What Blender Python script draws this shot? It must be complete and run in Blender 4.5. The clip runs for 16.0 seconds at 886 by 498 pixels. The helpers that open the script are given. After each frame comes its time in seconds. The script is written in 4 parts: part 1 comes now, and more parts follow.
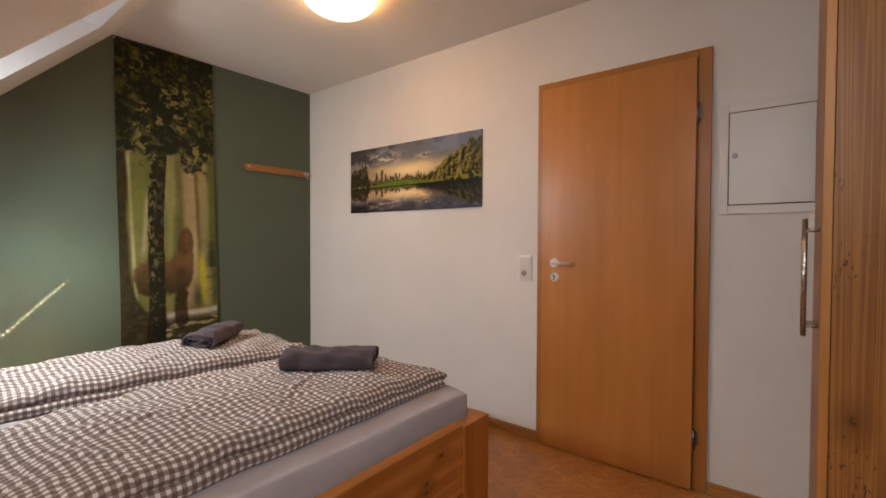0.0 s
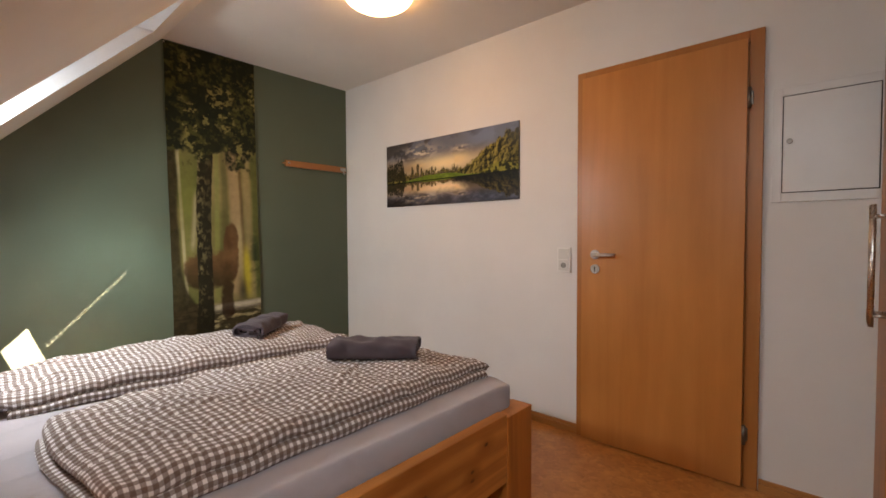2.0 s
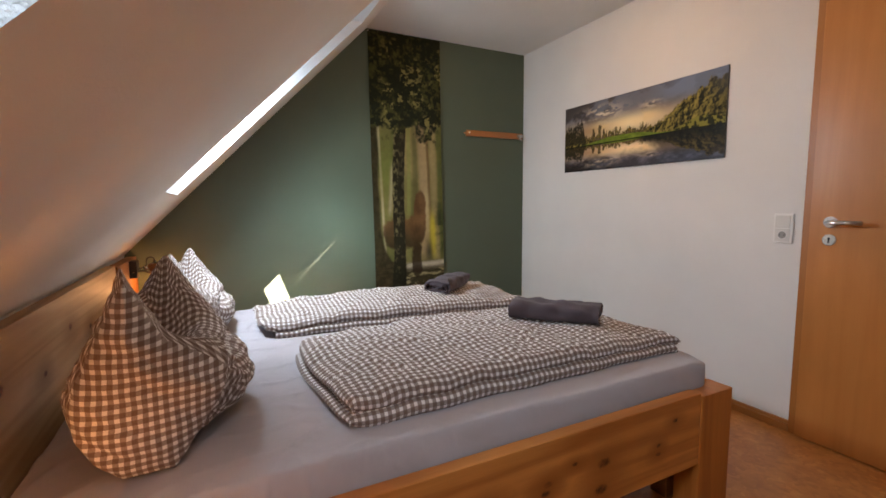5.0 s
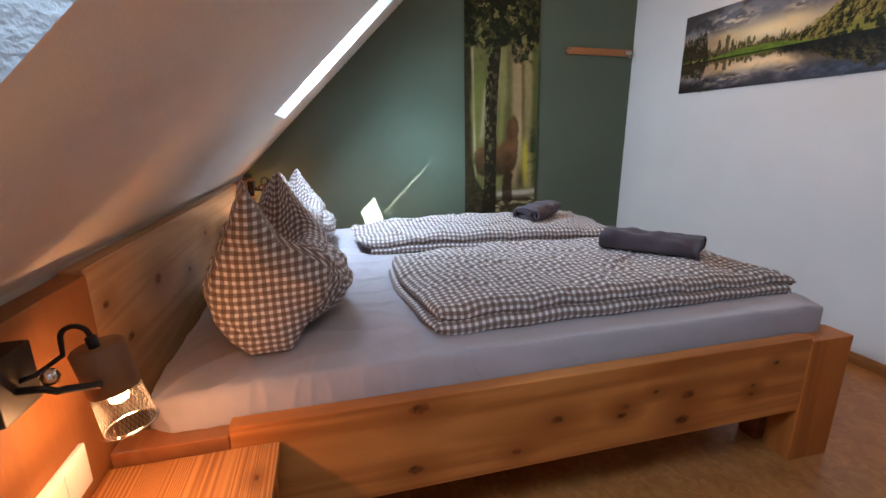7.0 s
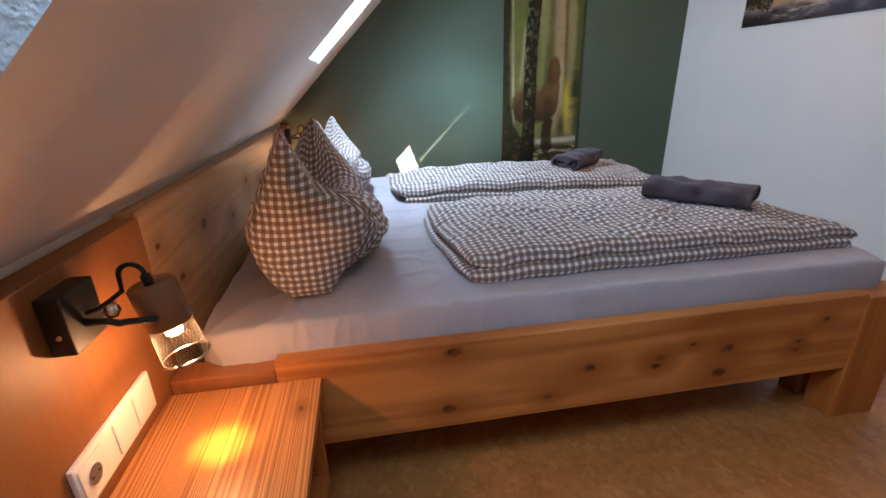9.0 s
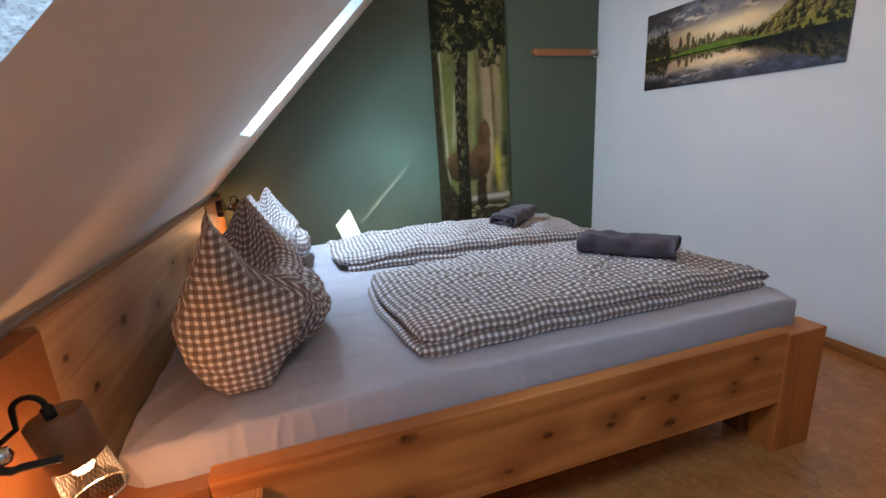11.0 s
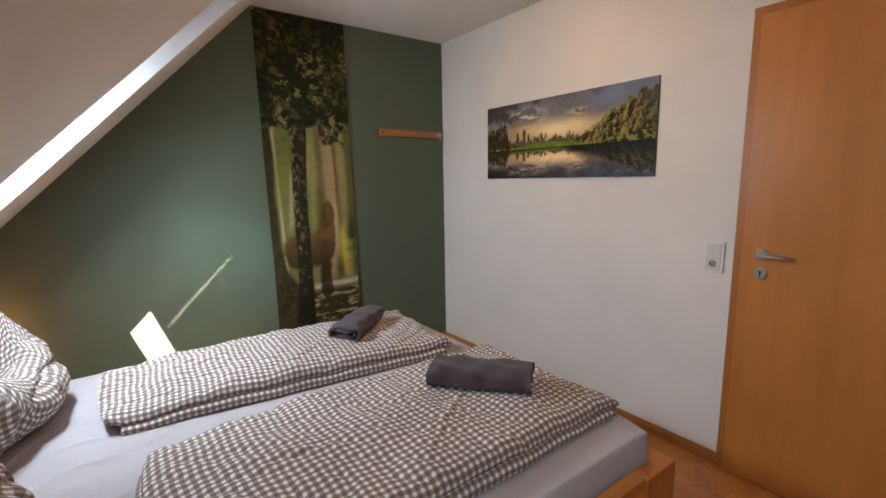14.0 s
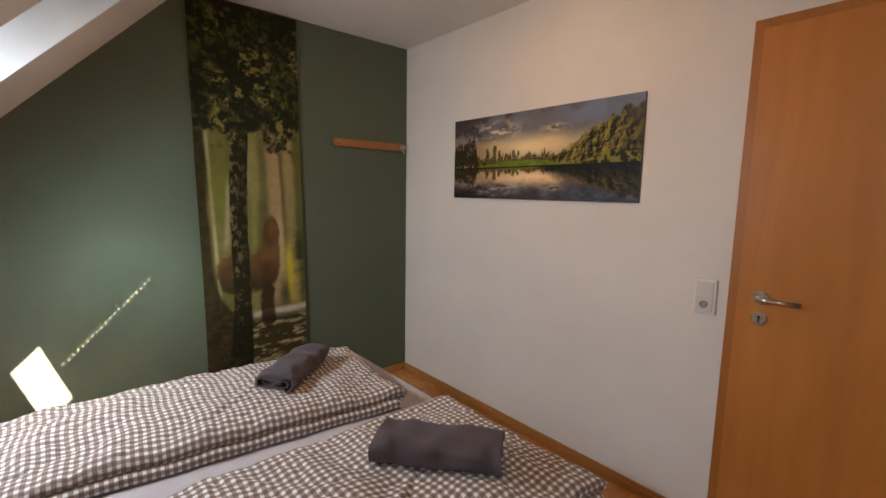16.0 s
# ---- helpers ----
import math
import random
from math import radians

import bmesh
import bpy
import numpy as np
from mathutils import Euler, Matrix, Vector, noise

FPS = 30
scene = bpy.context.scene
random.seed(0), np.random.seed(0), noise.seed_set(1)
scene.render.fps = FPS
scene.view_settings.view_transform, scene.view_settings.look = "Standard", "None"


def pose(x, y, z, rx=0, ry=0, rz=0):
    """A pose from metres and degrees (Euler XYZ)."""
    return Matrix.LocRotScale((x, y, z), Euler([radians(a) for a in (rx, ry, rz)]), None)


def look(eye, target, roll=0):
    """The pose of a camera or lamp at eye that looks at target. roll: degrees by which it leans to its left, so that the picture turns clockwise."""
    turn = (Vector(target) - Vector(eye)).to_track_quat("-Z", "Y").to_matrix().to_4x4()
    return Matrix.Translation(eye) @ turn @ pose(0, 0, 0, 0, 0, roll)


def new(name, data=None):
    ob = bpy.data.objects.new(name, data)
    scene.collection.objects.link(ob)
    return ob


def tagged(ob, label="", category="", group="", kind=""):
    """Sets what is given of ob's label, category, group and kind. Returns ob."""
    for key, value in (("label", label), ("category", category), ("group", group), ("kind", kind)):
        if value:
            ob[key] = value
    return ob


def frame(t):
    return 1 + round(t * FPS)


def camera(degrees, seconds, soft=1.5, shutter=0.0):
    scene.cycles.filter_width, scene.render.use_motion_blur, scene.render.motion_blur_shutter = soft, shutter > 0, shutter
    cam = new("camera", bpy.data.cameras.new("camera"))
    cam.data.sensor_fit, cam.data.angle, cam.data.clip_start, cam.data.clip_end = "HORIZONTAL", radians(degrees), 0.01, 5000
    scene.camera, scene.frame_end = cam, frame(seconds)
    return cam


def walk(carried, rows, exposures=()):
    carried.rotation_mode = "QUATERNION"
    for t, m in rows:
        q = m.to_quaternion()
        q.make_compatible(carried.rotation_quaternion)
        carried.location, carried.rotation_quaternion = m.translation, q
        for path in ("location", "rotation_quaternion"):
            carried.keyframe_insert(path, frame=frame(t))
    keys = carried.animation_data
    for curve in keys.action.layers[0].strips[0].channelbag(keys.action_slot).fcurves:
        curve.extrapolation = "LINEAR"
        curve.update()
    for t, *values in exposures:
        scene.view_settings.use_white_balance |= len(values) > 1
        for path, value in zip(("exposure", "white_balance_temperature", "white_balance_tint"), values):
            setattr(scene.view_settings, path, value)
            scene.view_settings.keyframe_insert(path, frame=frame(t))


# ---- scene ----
cam = camera(90.4, 16.0, 1.6)
PATH = [
    (0, (3.354, -2.357, 1.177), (2.12, -0.784, 1.133), 0.2),
    (0.5, (3.344, -2.366, 1.17), (2.109, -0.794, 1.123), 0.3),
    (1, (3.335, -2.382, 1.174), (2.088, -0.819, 1.119), 0.3),
    (1.5, (3.334, -2.393, 1.185), (2.036, -0.873, 1.116), -0.1),
    (2, (3.321, -2.402, 1.165), (1.987, -0.914, 1.097), -0.3),
    (2.5, (3.323, -2.411, 1.166), (1.938, -0.971, 1.087), -0.4),
    (3, (3.314, -2.428, 1.163), (1.872, -1.045, 1.076), -0.6),
    (3.5, (3.308, -2.445, 1.159), (1.785, -1.152, 1.065), -0.6),
    (4, (3.305, -2.453, 1.154), (1.71, -1.251, 1.047), -0.3),
    (4.5, (3.301, -2.469, 1.144), (1.609, -1.411, 1.011), -0.3),
    (4.7, (3.308, -2.478, 1.145), (1.572, -1.498, 0.99), -0.5),
    (7, (3.343, -2.481, 1.11), (1.47, -1.99, 0.608), -0.3),
    (7.5, (3.351, -2.477, 1.105), (1.479, -2.092, 0.515), -0.6),
    (8, (3.348, -2.482, 1.088), (1.498, -2.152, 0.406), -0.6),
    (8.2, (3.351, -2.477, 1.088), (1.507, -2.169, 0.378), -0.9),
    (10.3, (3.314, -2.497, 1.144), (1.462, -2.062, 0.526), -1.9),
    (10.5, (3.317, -2.499, 1.152), (1.462, -2.018, 0.58), -2.2),
    (11, (3.306, -2.467, 1.159), (1.46, -1.884, 0.655), -3.1),
    (11.5, (3.258, -2.39, 1.147), (1.481, -1.608, 0.667), -2.5),
    (12, (3.193, -2.341, 1.153), (1.449, -1.473, 0.698), -2.4),
    (12.5, (3.121, -2.264, 1.144), (1.401, -1.322, 0.75), -2.1),
    (13, (3.05, -2.207, 1.149), (1.368, -1.191, 0.781), -1.7),
    (13.5, (3.039, -2.191, 1.301), (1.396, -1.105, 0.951), -1.4),
    (14, (3.016, -2.213, 1.391), (1.419, -1.051, 1.075), -1.0),
    (14.5, (2.989, -2.232, 1.416), (1.437, -1.007, 1.113), -1.8),
    (15, (2.937, -2.151, 1.442), (1.408, -0.897, 1.145), -1.8),
    (15.5, (2.855, -2.059, 1.438), (1.34, -0.784, 1.163), 0.1),
    (16, (2.778, -1.989, 1.419), (1.269, -0.701, 1.162), 1.0),
]
LOOK = [(0.0, 4.46, 9500, 31), (4.5, 4.40, 8450, 27), (7.0, 4.44, 6600, 22), (8.2, 4.44, 6500, 22), (11.0, 4.40, 6250, 18), (12.5, 4.39, 6950, 19), (14.5, 4.32, 8350, 26), (16.0, 4.14, 8900, 29)]
walk(cam, [(t, look(eye, target, roll)) for t, eye, target, roll in PATH], LOOK)

# ---- world, sun, sky openings, exposure ----
SUN_WAY = Vector((-1.0, 0.458, -1.283)).normalized()
world = bpy.data.worlds.new("world")
scene.world = world
world.use_nodes = True
wn = world.node_tree
sky = wn.nodes.new("ShaderNodeTexSky")
sky.sky_type = "NISHITA"
sky.sun_disc = False
sky.sun_elevation = math.asin(-SUN_WAY.z)
sky.sun_rotation = math.atan2(-SUN_WAY.x, -SUN_WAY.y)
wn.links.new(sky.outputs[0], wn.nodes["Background"].inputs[0])
wn.nodes["Background"].inputs[1].default_value = 0.12

sun = new("sun", bpy.data.lights.new("sun", "SUN"))
sun.data.energy, sun.data.angle, sun.data.color = 6.0, radians(0.42), (1.0, 0.97, 0.93)
sun.matrix_world = look((4, -1.5, 6), Vector((4, -1.5, 6)) + SUN_WAY)

# roof geometry: the slope starts under the ceiling and falls towards the head of the bed
KINK = Vector((0.0, -1.447, 2.455))
SLEN = 1.4227
DOWN = Vector((0, -1, -1.012)) / SLEN
INTO = Vector((0, 1.012, -1)) / SLEN          # from the slope into the room
SKY = [(0.63, 1.17), (2.88, 3.42)]            # the roof windows, from x to x
S0, S1, S1B, DEEP = 0.309, 1.761, 2.0, 0.25   # openings along the slope, depth of their reveals
S0O, S1O, S1BO = S0 + 0.247, S1 - 0.253, S1B - 0.253


def on_slope(x, s, out=0.0):
    return Vector((x, 0, 0)) + KINK + DOWN * s - INTO * out


# area lamps in the openings stand in for the daylight of the sky
for (a, b), s0, s1, watts in ((SKY[0], 1.27, S1O - 0.08, 1.42), (SKY[1], S0O + 0.08, S1BO - 0.08, 0.62)):
    day = new("opening_lamp", bpy.data.lights.new("opening_lamp", "AREA"))
    day.data.shape, day.data.size, day.data.size_y = "RECTANGLE", b - a - 0.17, s1 - s0
    day.data.energy, day.data.color = watts, (0.53, 0.79, 1.0)
    c = on_slope((a + b) / 2, (s0 + s1) / 2, DEEP - 0.03)
    day.matrix_world = look(c, c + INTO)
# lamps added in the opening to put a soft glow on the green wall
for wide, watts, aim in ((115, 0.12, (0.0, -1.75, 1.30)), (30, 0.034, (0.0, -1.64, 0.95))):
    day = new("opening_lamp", bpy.data.lights.new("opening_lamp", "AREA"))
    day.data.shape, day.data.size, day.data.size_y, day.data.spread = "RECTANGLE", 0.30, 0.10, radians(wide)
    day.data.energy, day.data.color = watts, (0.42, 0.82, 1.0)
    day.matrix_world = look(on_slope(0.92, 1.39, DEEP - 0.09), aim)

# ---- materials ----


def mat(name, rough=0.5, metal=0.0, color=(0.5, 0.5, 0.5)):
    m = bpy.data.materials.new(name)
    m.use_nodes = True
    p = m.node_tree.nodes["Principled BSDF"]
    p.inputs["Roughness"].default_value = rough
    p.inputs["Metallic"].default_value = metal
    p.inputs["Base Color"].default_value = (*color, 1)
    return m, m.node_tree, p


def node(nt, kind, **values):
    n = nt.nodes.new(kind)
    for key, value in values.items():
        n.inputs[key].default_value = value
    return n


def mapped(nt, scale=(1, 1, 1), which="Object", shift=False):
    c = nt.nodes.new("ShaderNodeTexCoord")
    m = nt.nodes.new("ShaderNodeMapping")
    m.inputs["Scale"].default_value = scale
    nt.links.new(c.outputs[which], m.inputs["Vector"])
    if shift:
        info = nt.nodes.new("ShaderNodeObjectInfo")
        k = nt.nodes.new("ShaderNodeMath")
        k.operation = "MULTIPLY"
        k.inputs[1].default_value = 37.0
        nt.links.new(info.outputs["Random"], k.inputs[0])
        nt.links.new(k.outputs[0], m.inputs["Location"])
    return m.outputs[0]


def noise_tex(nt, vec, scale, detail=4.0, rough=0.55, distort=0.0):
    n = node(nt, "ShaderNodeTexNoise", Scale=scale, Detail=detail, Roughness=rough, Distortion=distort)
    nt.links.new(vec, n.inputs["Vector"])
    return n.outputs["Fac"]


def ramp(nt, fac, stops):
    r = nt.nodes.new("ShaderNodeValToRGB")
    e = r.color_ramp.elements
    while len(e) < len(stops):
        e.new(0.5)
    for k, (pos, col) in zip(e, stops):
        k.position, k.color = pos, (*col, 1)
    nt.links.new(fac, r.inputs[0])
    return r.outputs[0]


def math_node(nt, op, a, b=None, clamp=False):
    n = nt.nodes.new("ShaderNodeMath")
    n.operation, n.use_clamp = op, clamp
    for k, v in ((0, a), (1, b)):
        if v is None:
            continue
        if isinstance(v, (int, float)):
            n.inputs[k].default_value = v
        else:
            nt.links.new(v, n.inputs[k])
    return n.outputs[0]


def mix(nt, fac, a, b, blend="MIX"):
    n = nt.nodes.new("ShaderNodeMix")
    n.data_type, n.blend_type = "RGBA", blend
    for k, v in ((0, fac), (6, a), (7, b)):
        if isinstance(v, (int, float)):
            n.inputs[k].default_value = v
        elif isinstance(v, tuple):
            n.inputs[k].default_value = (*v, 1)
        else:
            nt.links.new(v, n.inputs[k])
    return n.outputs[2]


def bump(nt, p, height, strength=0.3, distance=0.002):
    b = node(nt, "ShaderNodeBump", Strength=strength, Distance=distance)
    nt.links.new(height, b.inputs["Height"])
    nt.links.new(b.outputs[0], p.inputs["Normal"])


def plaster(name, color, fine=0.35, coarse=0.0, rough=0.85):
    m, nt, p = mat(name, rough)
    v = mapped(nt)
    big = noise_tex(nt, v, 1.7, 5)
    dark = tuple(c * 0.92 for c in color)
    nt.links.new(ramp(nt, big, [(0.3, dark), (0.7, color)]), p.inputs["Base Color"])
    h = noise_tex(nt, v, 170, 3)
    if coarse:
        c = noise_tex(nt, v, 45, 4, 0.6, 0.6)
        h = math_node(nt, "ADD", h, math_node(nt, "MULTIPLY", c, coarse))
    else:
        h = math_node(nt, "ADD", h, math_node(nt, "MULTIPLY", noise_tex(nt, v, 14, 3), 1.2))
    bump(nt, p, h, fine, 0.004 if coarse else 0.002)
    return m


def wood(name, axis, light, dark, rings=26.0, rough=0.42, knots=(), streak=0.5, spread=0.25, speck=0.0, pull=0.055, speck_from=-9.0):
    """Boards with their grain along one axis; knots: (place, radius) on the board."""
    m, nt, p = mat(name, rough)
    stretch = [1.0, 1.0, 1.0]
    stretch["xyz".index(axis)] = pull
    plain = mapped(nt, shift=True)
    v = mapped(nt, tuple(stretch), shift=True)
    flow = noise_tex(nt, v, 5.0, 3, 0.5, 0.4)
    ring = math_node(nt, "SINE", math_node(nt, "MULTIPLY", flow, rings * 3.0))
    ring = math_node(nt, "MULTIPLY_ADD", ring, 0.5)
    ring.node.inputs[2].default_value = 0.5
    fibre = noise_tex(nt, v, 190.0, 4, 0.65)
    tone = math_node(nt, "ADD", math_node(nt, "MULTIPLY", ring, streak), math_node(nt, "MULTIPLY", fibre, 1.0 - streak))
    col = ramp(nt, tone, [(0.15, light), (0.85, dark)])
    broad = noise_tex(nt, mapped(nt, tuple(0.3 + 0.7 * s for s in stretch), shift=True), 4.0, 3)
    col = mix(nt, spread, col, ramp(nt, broad, [(0.3, tuple(c * 0.6 for c in dark)), (0.7, tuple(min(1, c * 1.15) for c in light))]), "MIX")
    height = fibre
    if speck:
        s = noise_tex(nt, mapped(nt, tuple(0.25 if k < 0.5 else 1.0 for k in stretch)), 170.0, 3, 0.5)
        gate = noise_tex(nt, plain, 3.1, 2)
        f = math_node(nt, "MULTIPLY", math_node(nt, "GREATER_THAN", s, 0.635), math_node(nt, "GREATER_THAN", gate, 0.53))
        at = nt.nodes.new("ShaderNodeSeparateXYZ")
        nt.links.new(nt.nodes.new("ShaderNodeTexCoord").outputs["Object"], at.inputs[0])
        f = math_node(nt, "MULTIPLY", f, math_node(nt, "GREATER_THAN", at.outputs[0], speck_from))
        col = mix(nt, math_node(nt, "MULTIPLY", f, speck), col, (0.09, 0.03, 0.012))
    for place, r in knots:
        c = nt.nodes.new("ShaderNodeTexCoord")
        away = nt.nodes.new("ShaderNodeVectorMath")
        away.operation = "SUBTRACT"
        away.inputs[1].default_value = place
        nt.links.new(c.outputs["Object"], away.inputs[0])
        flat = nt.nodes.new("ShaderNodeVectorMath")
        flat.operation = "MULTIPLY"
        k = [1.0, 1.0, 1.0]
        k["xyz".index(axis)] = 0.62
        flat.inputs[1].default_value = k
        nt.links.new(away.outputs[0], flat.inputs[0])
        size = nt.nodes.new("ShaderNodeVectorMath")
        size.operation = "LENGTH"
        nt.links.new(flat.outputs[0], size.inputs[0])
        wob = math_node(nt, "ADD", size.outputs["Value"], math_node(nt, "MULTIPLY", noise_tex(nt, plain, 90, 2), r * 0.55))
        q = math_node(nt, "DIVIDE", wob, r * 1.25)
        halo = ramp(nt, math_node(nt, "DIVIDE", wob, r * 4.2), [(0.2, (0.75, 0.75, 0.75)), (1.0, (0, 0, 0))])
        col = mix(nt, halo, col, tuple(c * 0.72 for c in dark))
        core = mix(nt, ramp(nt, noise_tex(nt, plain, 60, 3), [(0.4, (0, 0, 0)), (0.6, (1, 1, 1))]), (0.060, 0.014, 0.004), (0.20, 0.050, 0.012))
        col = mix(nt, ramp(nt, q, [(0.50, (1, 1, 1)), (0.85, (0, 0, 0))]), col, core)
    nt.links.new(col, p.inputs["Base Color"])
    bump(nt, p, height, 0.12, 0.001)
    return m


def metal(name, color, rough=0.3):
    m, nt, p = mat(name, rough, 1.0, color)
    h = noise_tex(nt, mapped(nt, (1, 1, 1)), 300, 2)
    nt.links.new(ramp(nt, h, [(0.2, (rough * 0.7,) * 3), (0.8, (rough * 1.3,) * 3)]), p.inputs["Roughness"])
    return m


def plain(name, color, rough=0.5, vary=0.08, scale=30.0, relief=0.05):
    m, nt, p = mat(name, rough)
    f = noise_tex(nt, mapped(nt), scale, 4)
    nt.links.new(ramp(nt, f, [(0.25, tuple(c * (1 - vary) for c in color)), (0.75, tuple(min(1, c * (1 + vary)) for c in color))]), p.inputs["Base Color"])
    bump(nt, p, f, relief, 0.001)
    return m


def cloth(name, color, vary=0.1, weave=900.0, sheen=0.2, crumple=0.0):
    m, nt, p = mat(name, 0.9)
    v = mapped(nt)
    f = noise_tex(nt, v, 7, 5)
    nt.links.new(ramp(nt, f, [(0.3, tuple(c * (1 - vary) for c in color)), (0.7, tuple(c * (1 + vary) for c in color))]), p.inputs["Base Color"])
    h = noise_tex(nt, v, weave, 2)
    if crumple:
        h = math_node(nt, "ADD", math_node(nt, "MULTIPLY", h, 0.3), math_node(nt, "MULTIPLY", noise_tex(nt, v, 17, 4, 0.5, 1.1), crumple))
    bump(nt, p, h, 0.3 if crumple < 0.8 else 0.55, 0.003 if crumple < 0.8 else 0.007)
    p.inputs["Sheen Weight"].default_value = sheen
    return m


def gingham(name, pale, dark, period=0.0228):
    m, nt, p = mat(name, 0.92)
    c = nt.nodes.new("ShaderNodeTexCoord")
    sep = nt.nodes.new("ShaderNodeSeparateXYZ")
    v3 = mapped(nt)
    wob = nt.nodes.new("ShaderNodeVectorMath")
    wob.operation = "MULTIPLY_ADD"
    wn_ = node(nt, "ShaderNodeTexNoise", Scale=9.0, Detail=2.0)
    nt.links.new(v3, wn_.inputs["Vector"])
    wob.inputs[1].default_value = (0.0035, 0.0035, 0)
    nt.links.new(wn_.outputs["Color"], wob.inputs[0])
    nt.links.new(c.outputs["UV"], wob.inputs[2])
    nt.links.new(wob.outputs[0], sep.inputs[0])
    bands = []
    for k in (0, 1):
        w = math_node(nt, "SINE", math_node(nt, "MULTIPLY", sep.outputs[k], 2 * math.pi / period))
        bands.append(math_node(nt, "MULTIPLY_ADD", w, 5.0, True))
        bands[-1].node.inputs[2].default_value = 1.15
    f = math_node(nt, "MULTIPLY", math_node(nt, "ADD", *bands), 0.5)
    mid = tuple(0.80 * d + 0.22 * q for d, q in zip(dark, pale))
    col = ramp(nt, f, [(0.0, pale), (0.5, mid), (1.0, dark)])
    thread = noise_tex(nt, v3, 420, 3)
    col = mix(nt, 0.22, col, ramp(nt, thread, [(0.3, (0.1, 0.09, 0.085)), (0.7, (0.9, 0.88, 0.86))]), "OVERLAY")
    nt.links.new(col, p.inputs["Base Color"])
    h = math_node(nt, "ADD", math_node(nt, "MULTIPLY", noise_tex(nt, v3, 38, 4, 0.55, 1.0), 1.0), math_node(nt, "MULTIPLY", thread, 0.25))
    bump(nt, p, h, 0.55, 0.007)
    p.inputs["Sheen Weight"].default_value = 0.04
    return m


def glow(name, color, strength, base=(0.9, 0.88, 0.8)):
    m, nt, p = mat(name, 0.25, 0, base)
    p.inputs["Emission Color"].default_value = (*color, 1)
    p.inputs["Emission Strength"].default_value = strength
    return m


WHITE = plaster("white_plaster", (0.73, 0.71, 0.68))
# slope tinted warmer than the ceiling: warm bounced light put into its colour
SLOPE_LAMPLIT = plaster("lamplit_slope_plaster", (0.82, 0.76, 0.70))
CEIL = plaster("ceiling_plaster", (0.78, 0.75, 0.71))


def stippled(name, color):
    """Roughcast: soft blobs of render with hollows between them."""
    m, nt, p = mat(name, 0.9)
    v = mapped(nt)
    nt.links.new(ramp(nt, noise_tex(nt, v, 6, 4), [(0.3, tuple(c * 0.9 for c in color)), (0.7, color)]), p.inputs["Base Color"])
    h = math_node(nt, "ADD", noise_tex(nt, v, 95, 2, 0.4), math_node(nt, "MULTIPLY", noise_tex(nt, v, 240, 2), 0.35))
    bump(nt, p, h, 0.9, 0.006)
    return m


ROUGH = stippled("rough_plaster", (0.52, 0.53, 0.54))
GREEN = plaster("green_paint", (0.088, 0.116, 0.078), 0.3, 0.0, 0.7)
REVEAL = plaster("reveal_plaster", (0.55, 0.56, 0.57), 0.2)

DOORWOOD = wood("beech_veneer", "z", (0.585, 0.225, 0.062), (0.50, 0.178, 0.044), 11, 0.34, (), 0.40, 0.34)
FRAMEWOOD = wood("beech_frame", "z", (0.455, 0.172, 0.044), (0.38, 0.130, 0.030), 9, 0.4, (), 0.35, 0.15)
PINE_L, PINE_D = (0.66, 0.240, 0.056), (0.38, 0.108, 0.021)
RAIL_KNOTS = [((2.385, -2.293, 0.440), 0.0177), ((2.385, -2.306, 0.261), 0.0155), ((2.385, -1.58, 0.37), 0.0078), ((2.385, -1.46, 0.34), 0.0177),
              ((2.385, -1.68, 0.335), 0.0122), ((2.385, -1.69, 0.31), 0.0111), ((2.385, -1.47, 0.255), 0.0189), ((2.385, -1.90, 0.335), 0.0143),
              ((2.385, -2.02, 0.255), 0.0099), ((2.385, -1.13, 0.40), 0.0089), ((2.385, -1.21, 0.33), 0.0078), ((2.385, -1.21, 0.30), 0.0089)]
RAILWOOD = wood("pine_rail", "y", (0.74, 0.300, 0.080), (0.40, 0.118, 0.024), 20, 0.38, [(p, r * 1.3) for p, r in RAIL_KNOTS], 0.55, 0.40)
PINE_X = wood("pine_x", "x", PINE_L, PINE_D, 12, 0.42, (), 0.45, 0.25)
PINE_Y = wood("pine_y", "y", PINE_L, PINE_D, 12, 0.42, (), 0.45, 0.25)
PINE_Z = wood("pine_z", "z", PINE_L, PINE_D, 12, 0.42, (), 0.45, 0.25)
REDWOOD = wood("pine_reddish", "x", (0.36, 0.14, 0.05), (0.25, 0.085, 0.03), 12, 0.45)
NIGHT = wood("pine_nightstand", "x", (0.60, 0.275, 0.092), (0.30, 0.098, 0.025), 120, 0.38, (((2.50, -2.665, 0.42), 0.008),), 0.72, 0.15, 0.0, 0.018)
HEAD = wood("pine_headboard", "x", (0.63, 0.40, 0.22), (0.42, 0.235, 0.11), 22, 0.5,
            (((1.92, -2.986, 0.70), 0.026), ((1.35, -2.986, 0.72), 0.02), ((2.15, -2.986, 0.62), 0.018), ((2.24, -2.986, 0.74), 0.014), ((1.62, -2.986, 0.64), 0.016), ((1.10, -2.986, 0.66), 0.018)), 0.5, 0.35)
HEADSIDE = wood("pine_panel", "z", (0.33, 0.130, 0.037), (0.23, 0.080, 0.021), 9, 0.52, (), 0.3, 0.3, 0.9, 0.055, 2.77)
OLDPINE = wood("pine_wardrobe", "z", (0.46, 0.190, 0.056), (0.22, 0.076, 0.020), 75, 0.4, (((3.49, -0.85, 0.72), 0.014),), 0.55, 0.34, 0.85, 0.026)
SKIRT = wood("skirting_wood", "x", (0.52, 0.23, 0.075), (0.40, 0.155, 0.045), 9, 0.4)
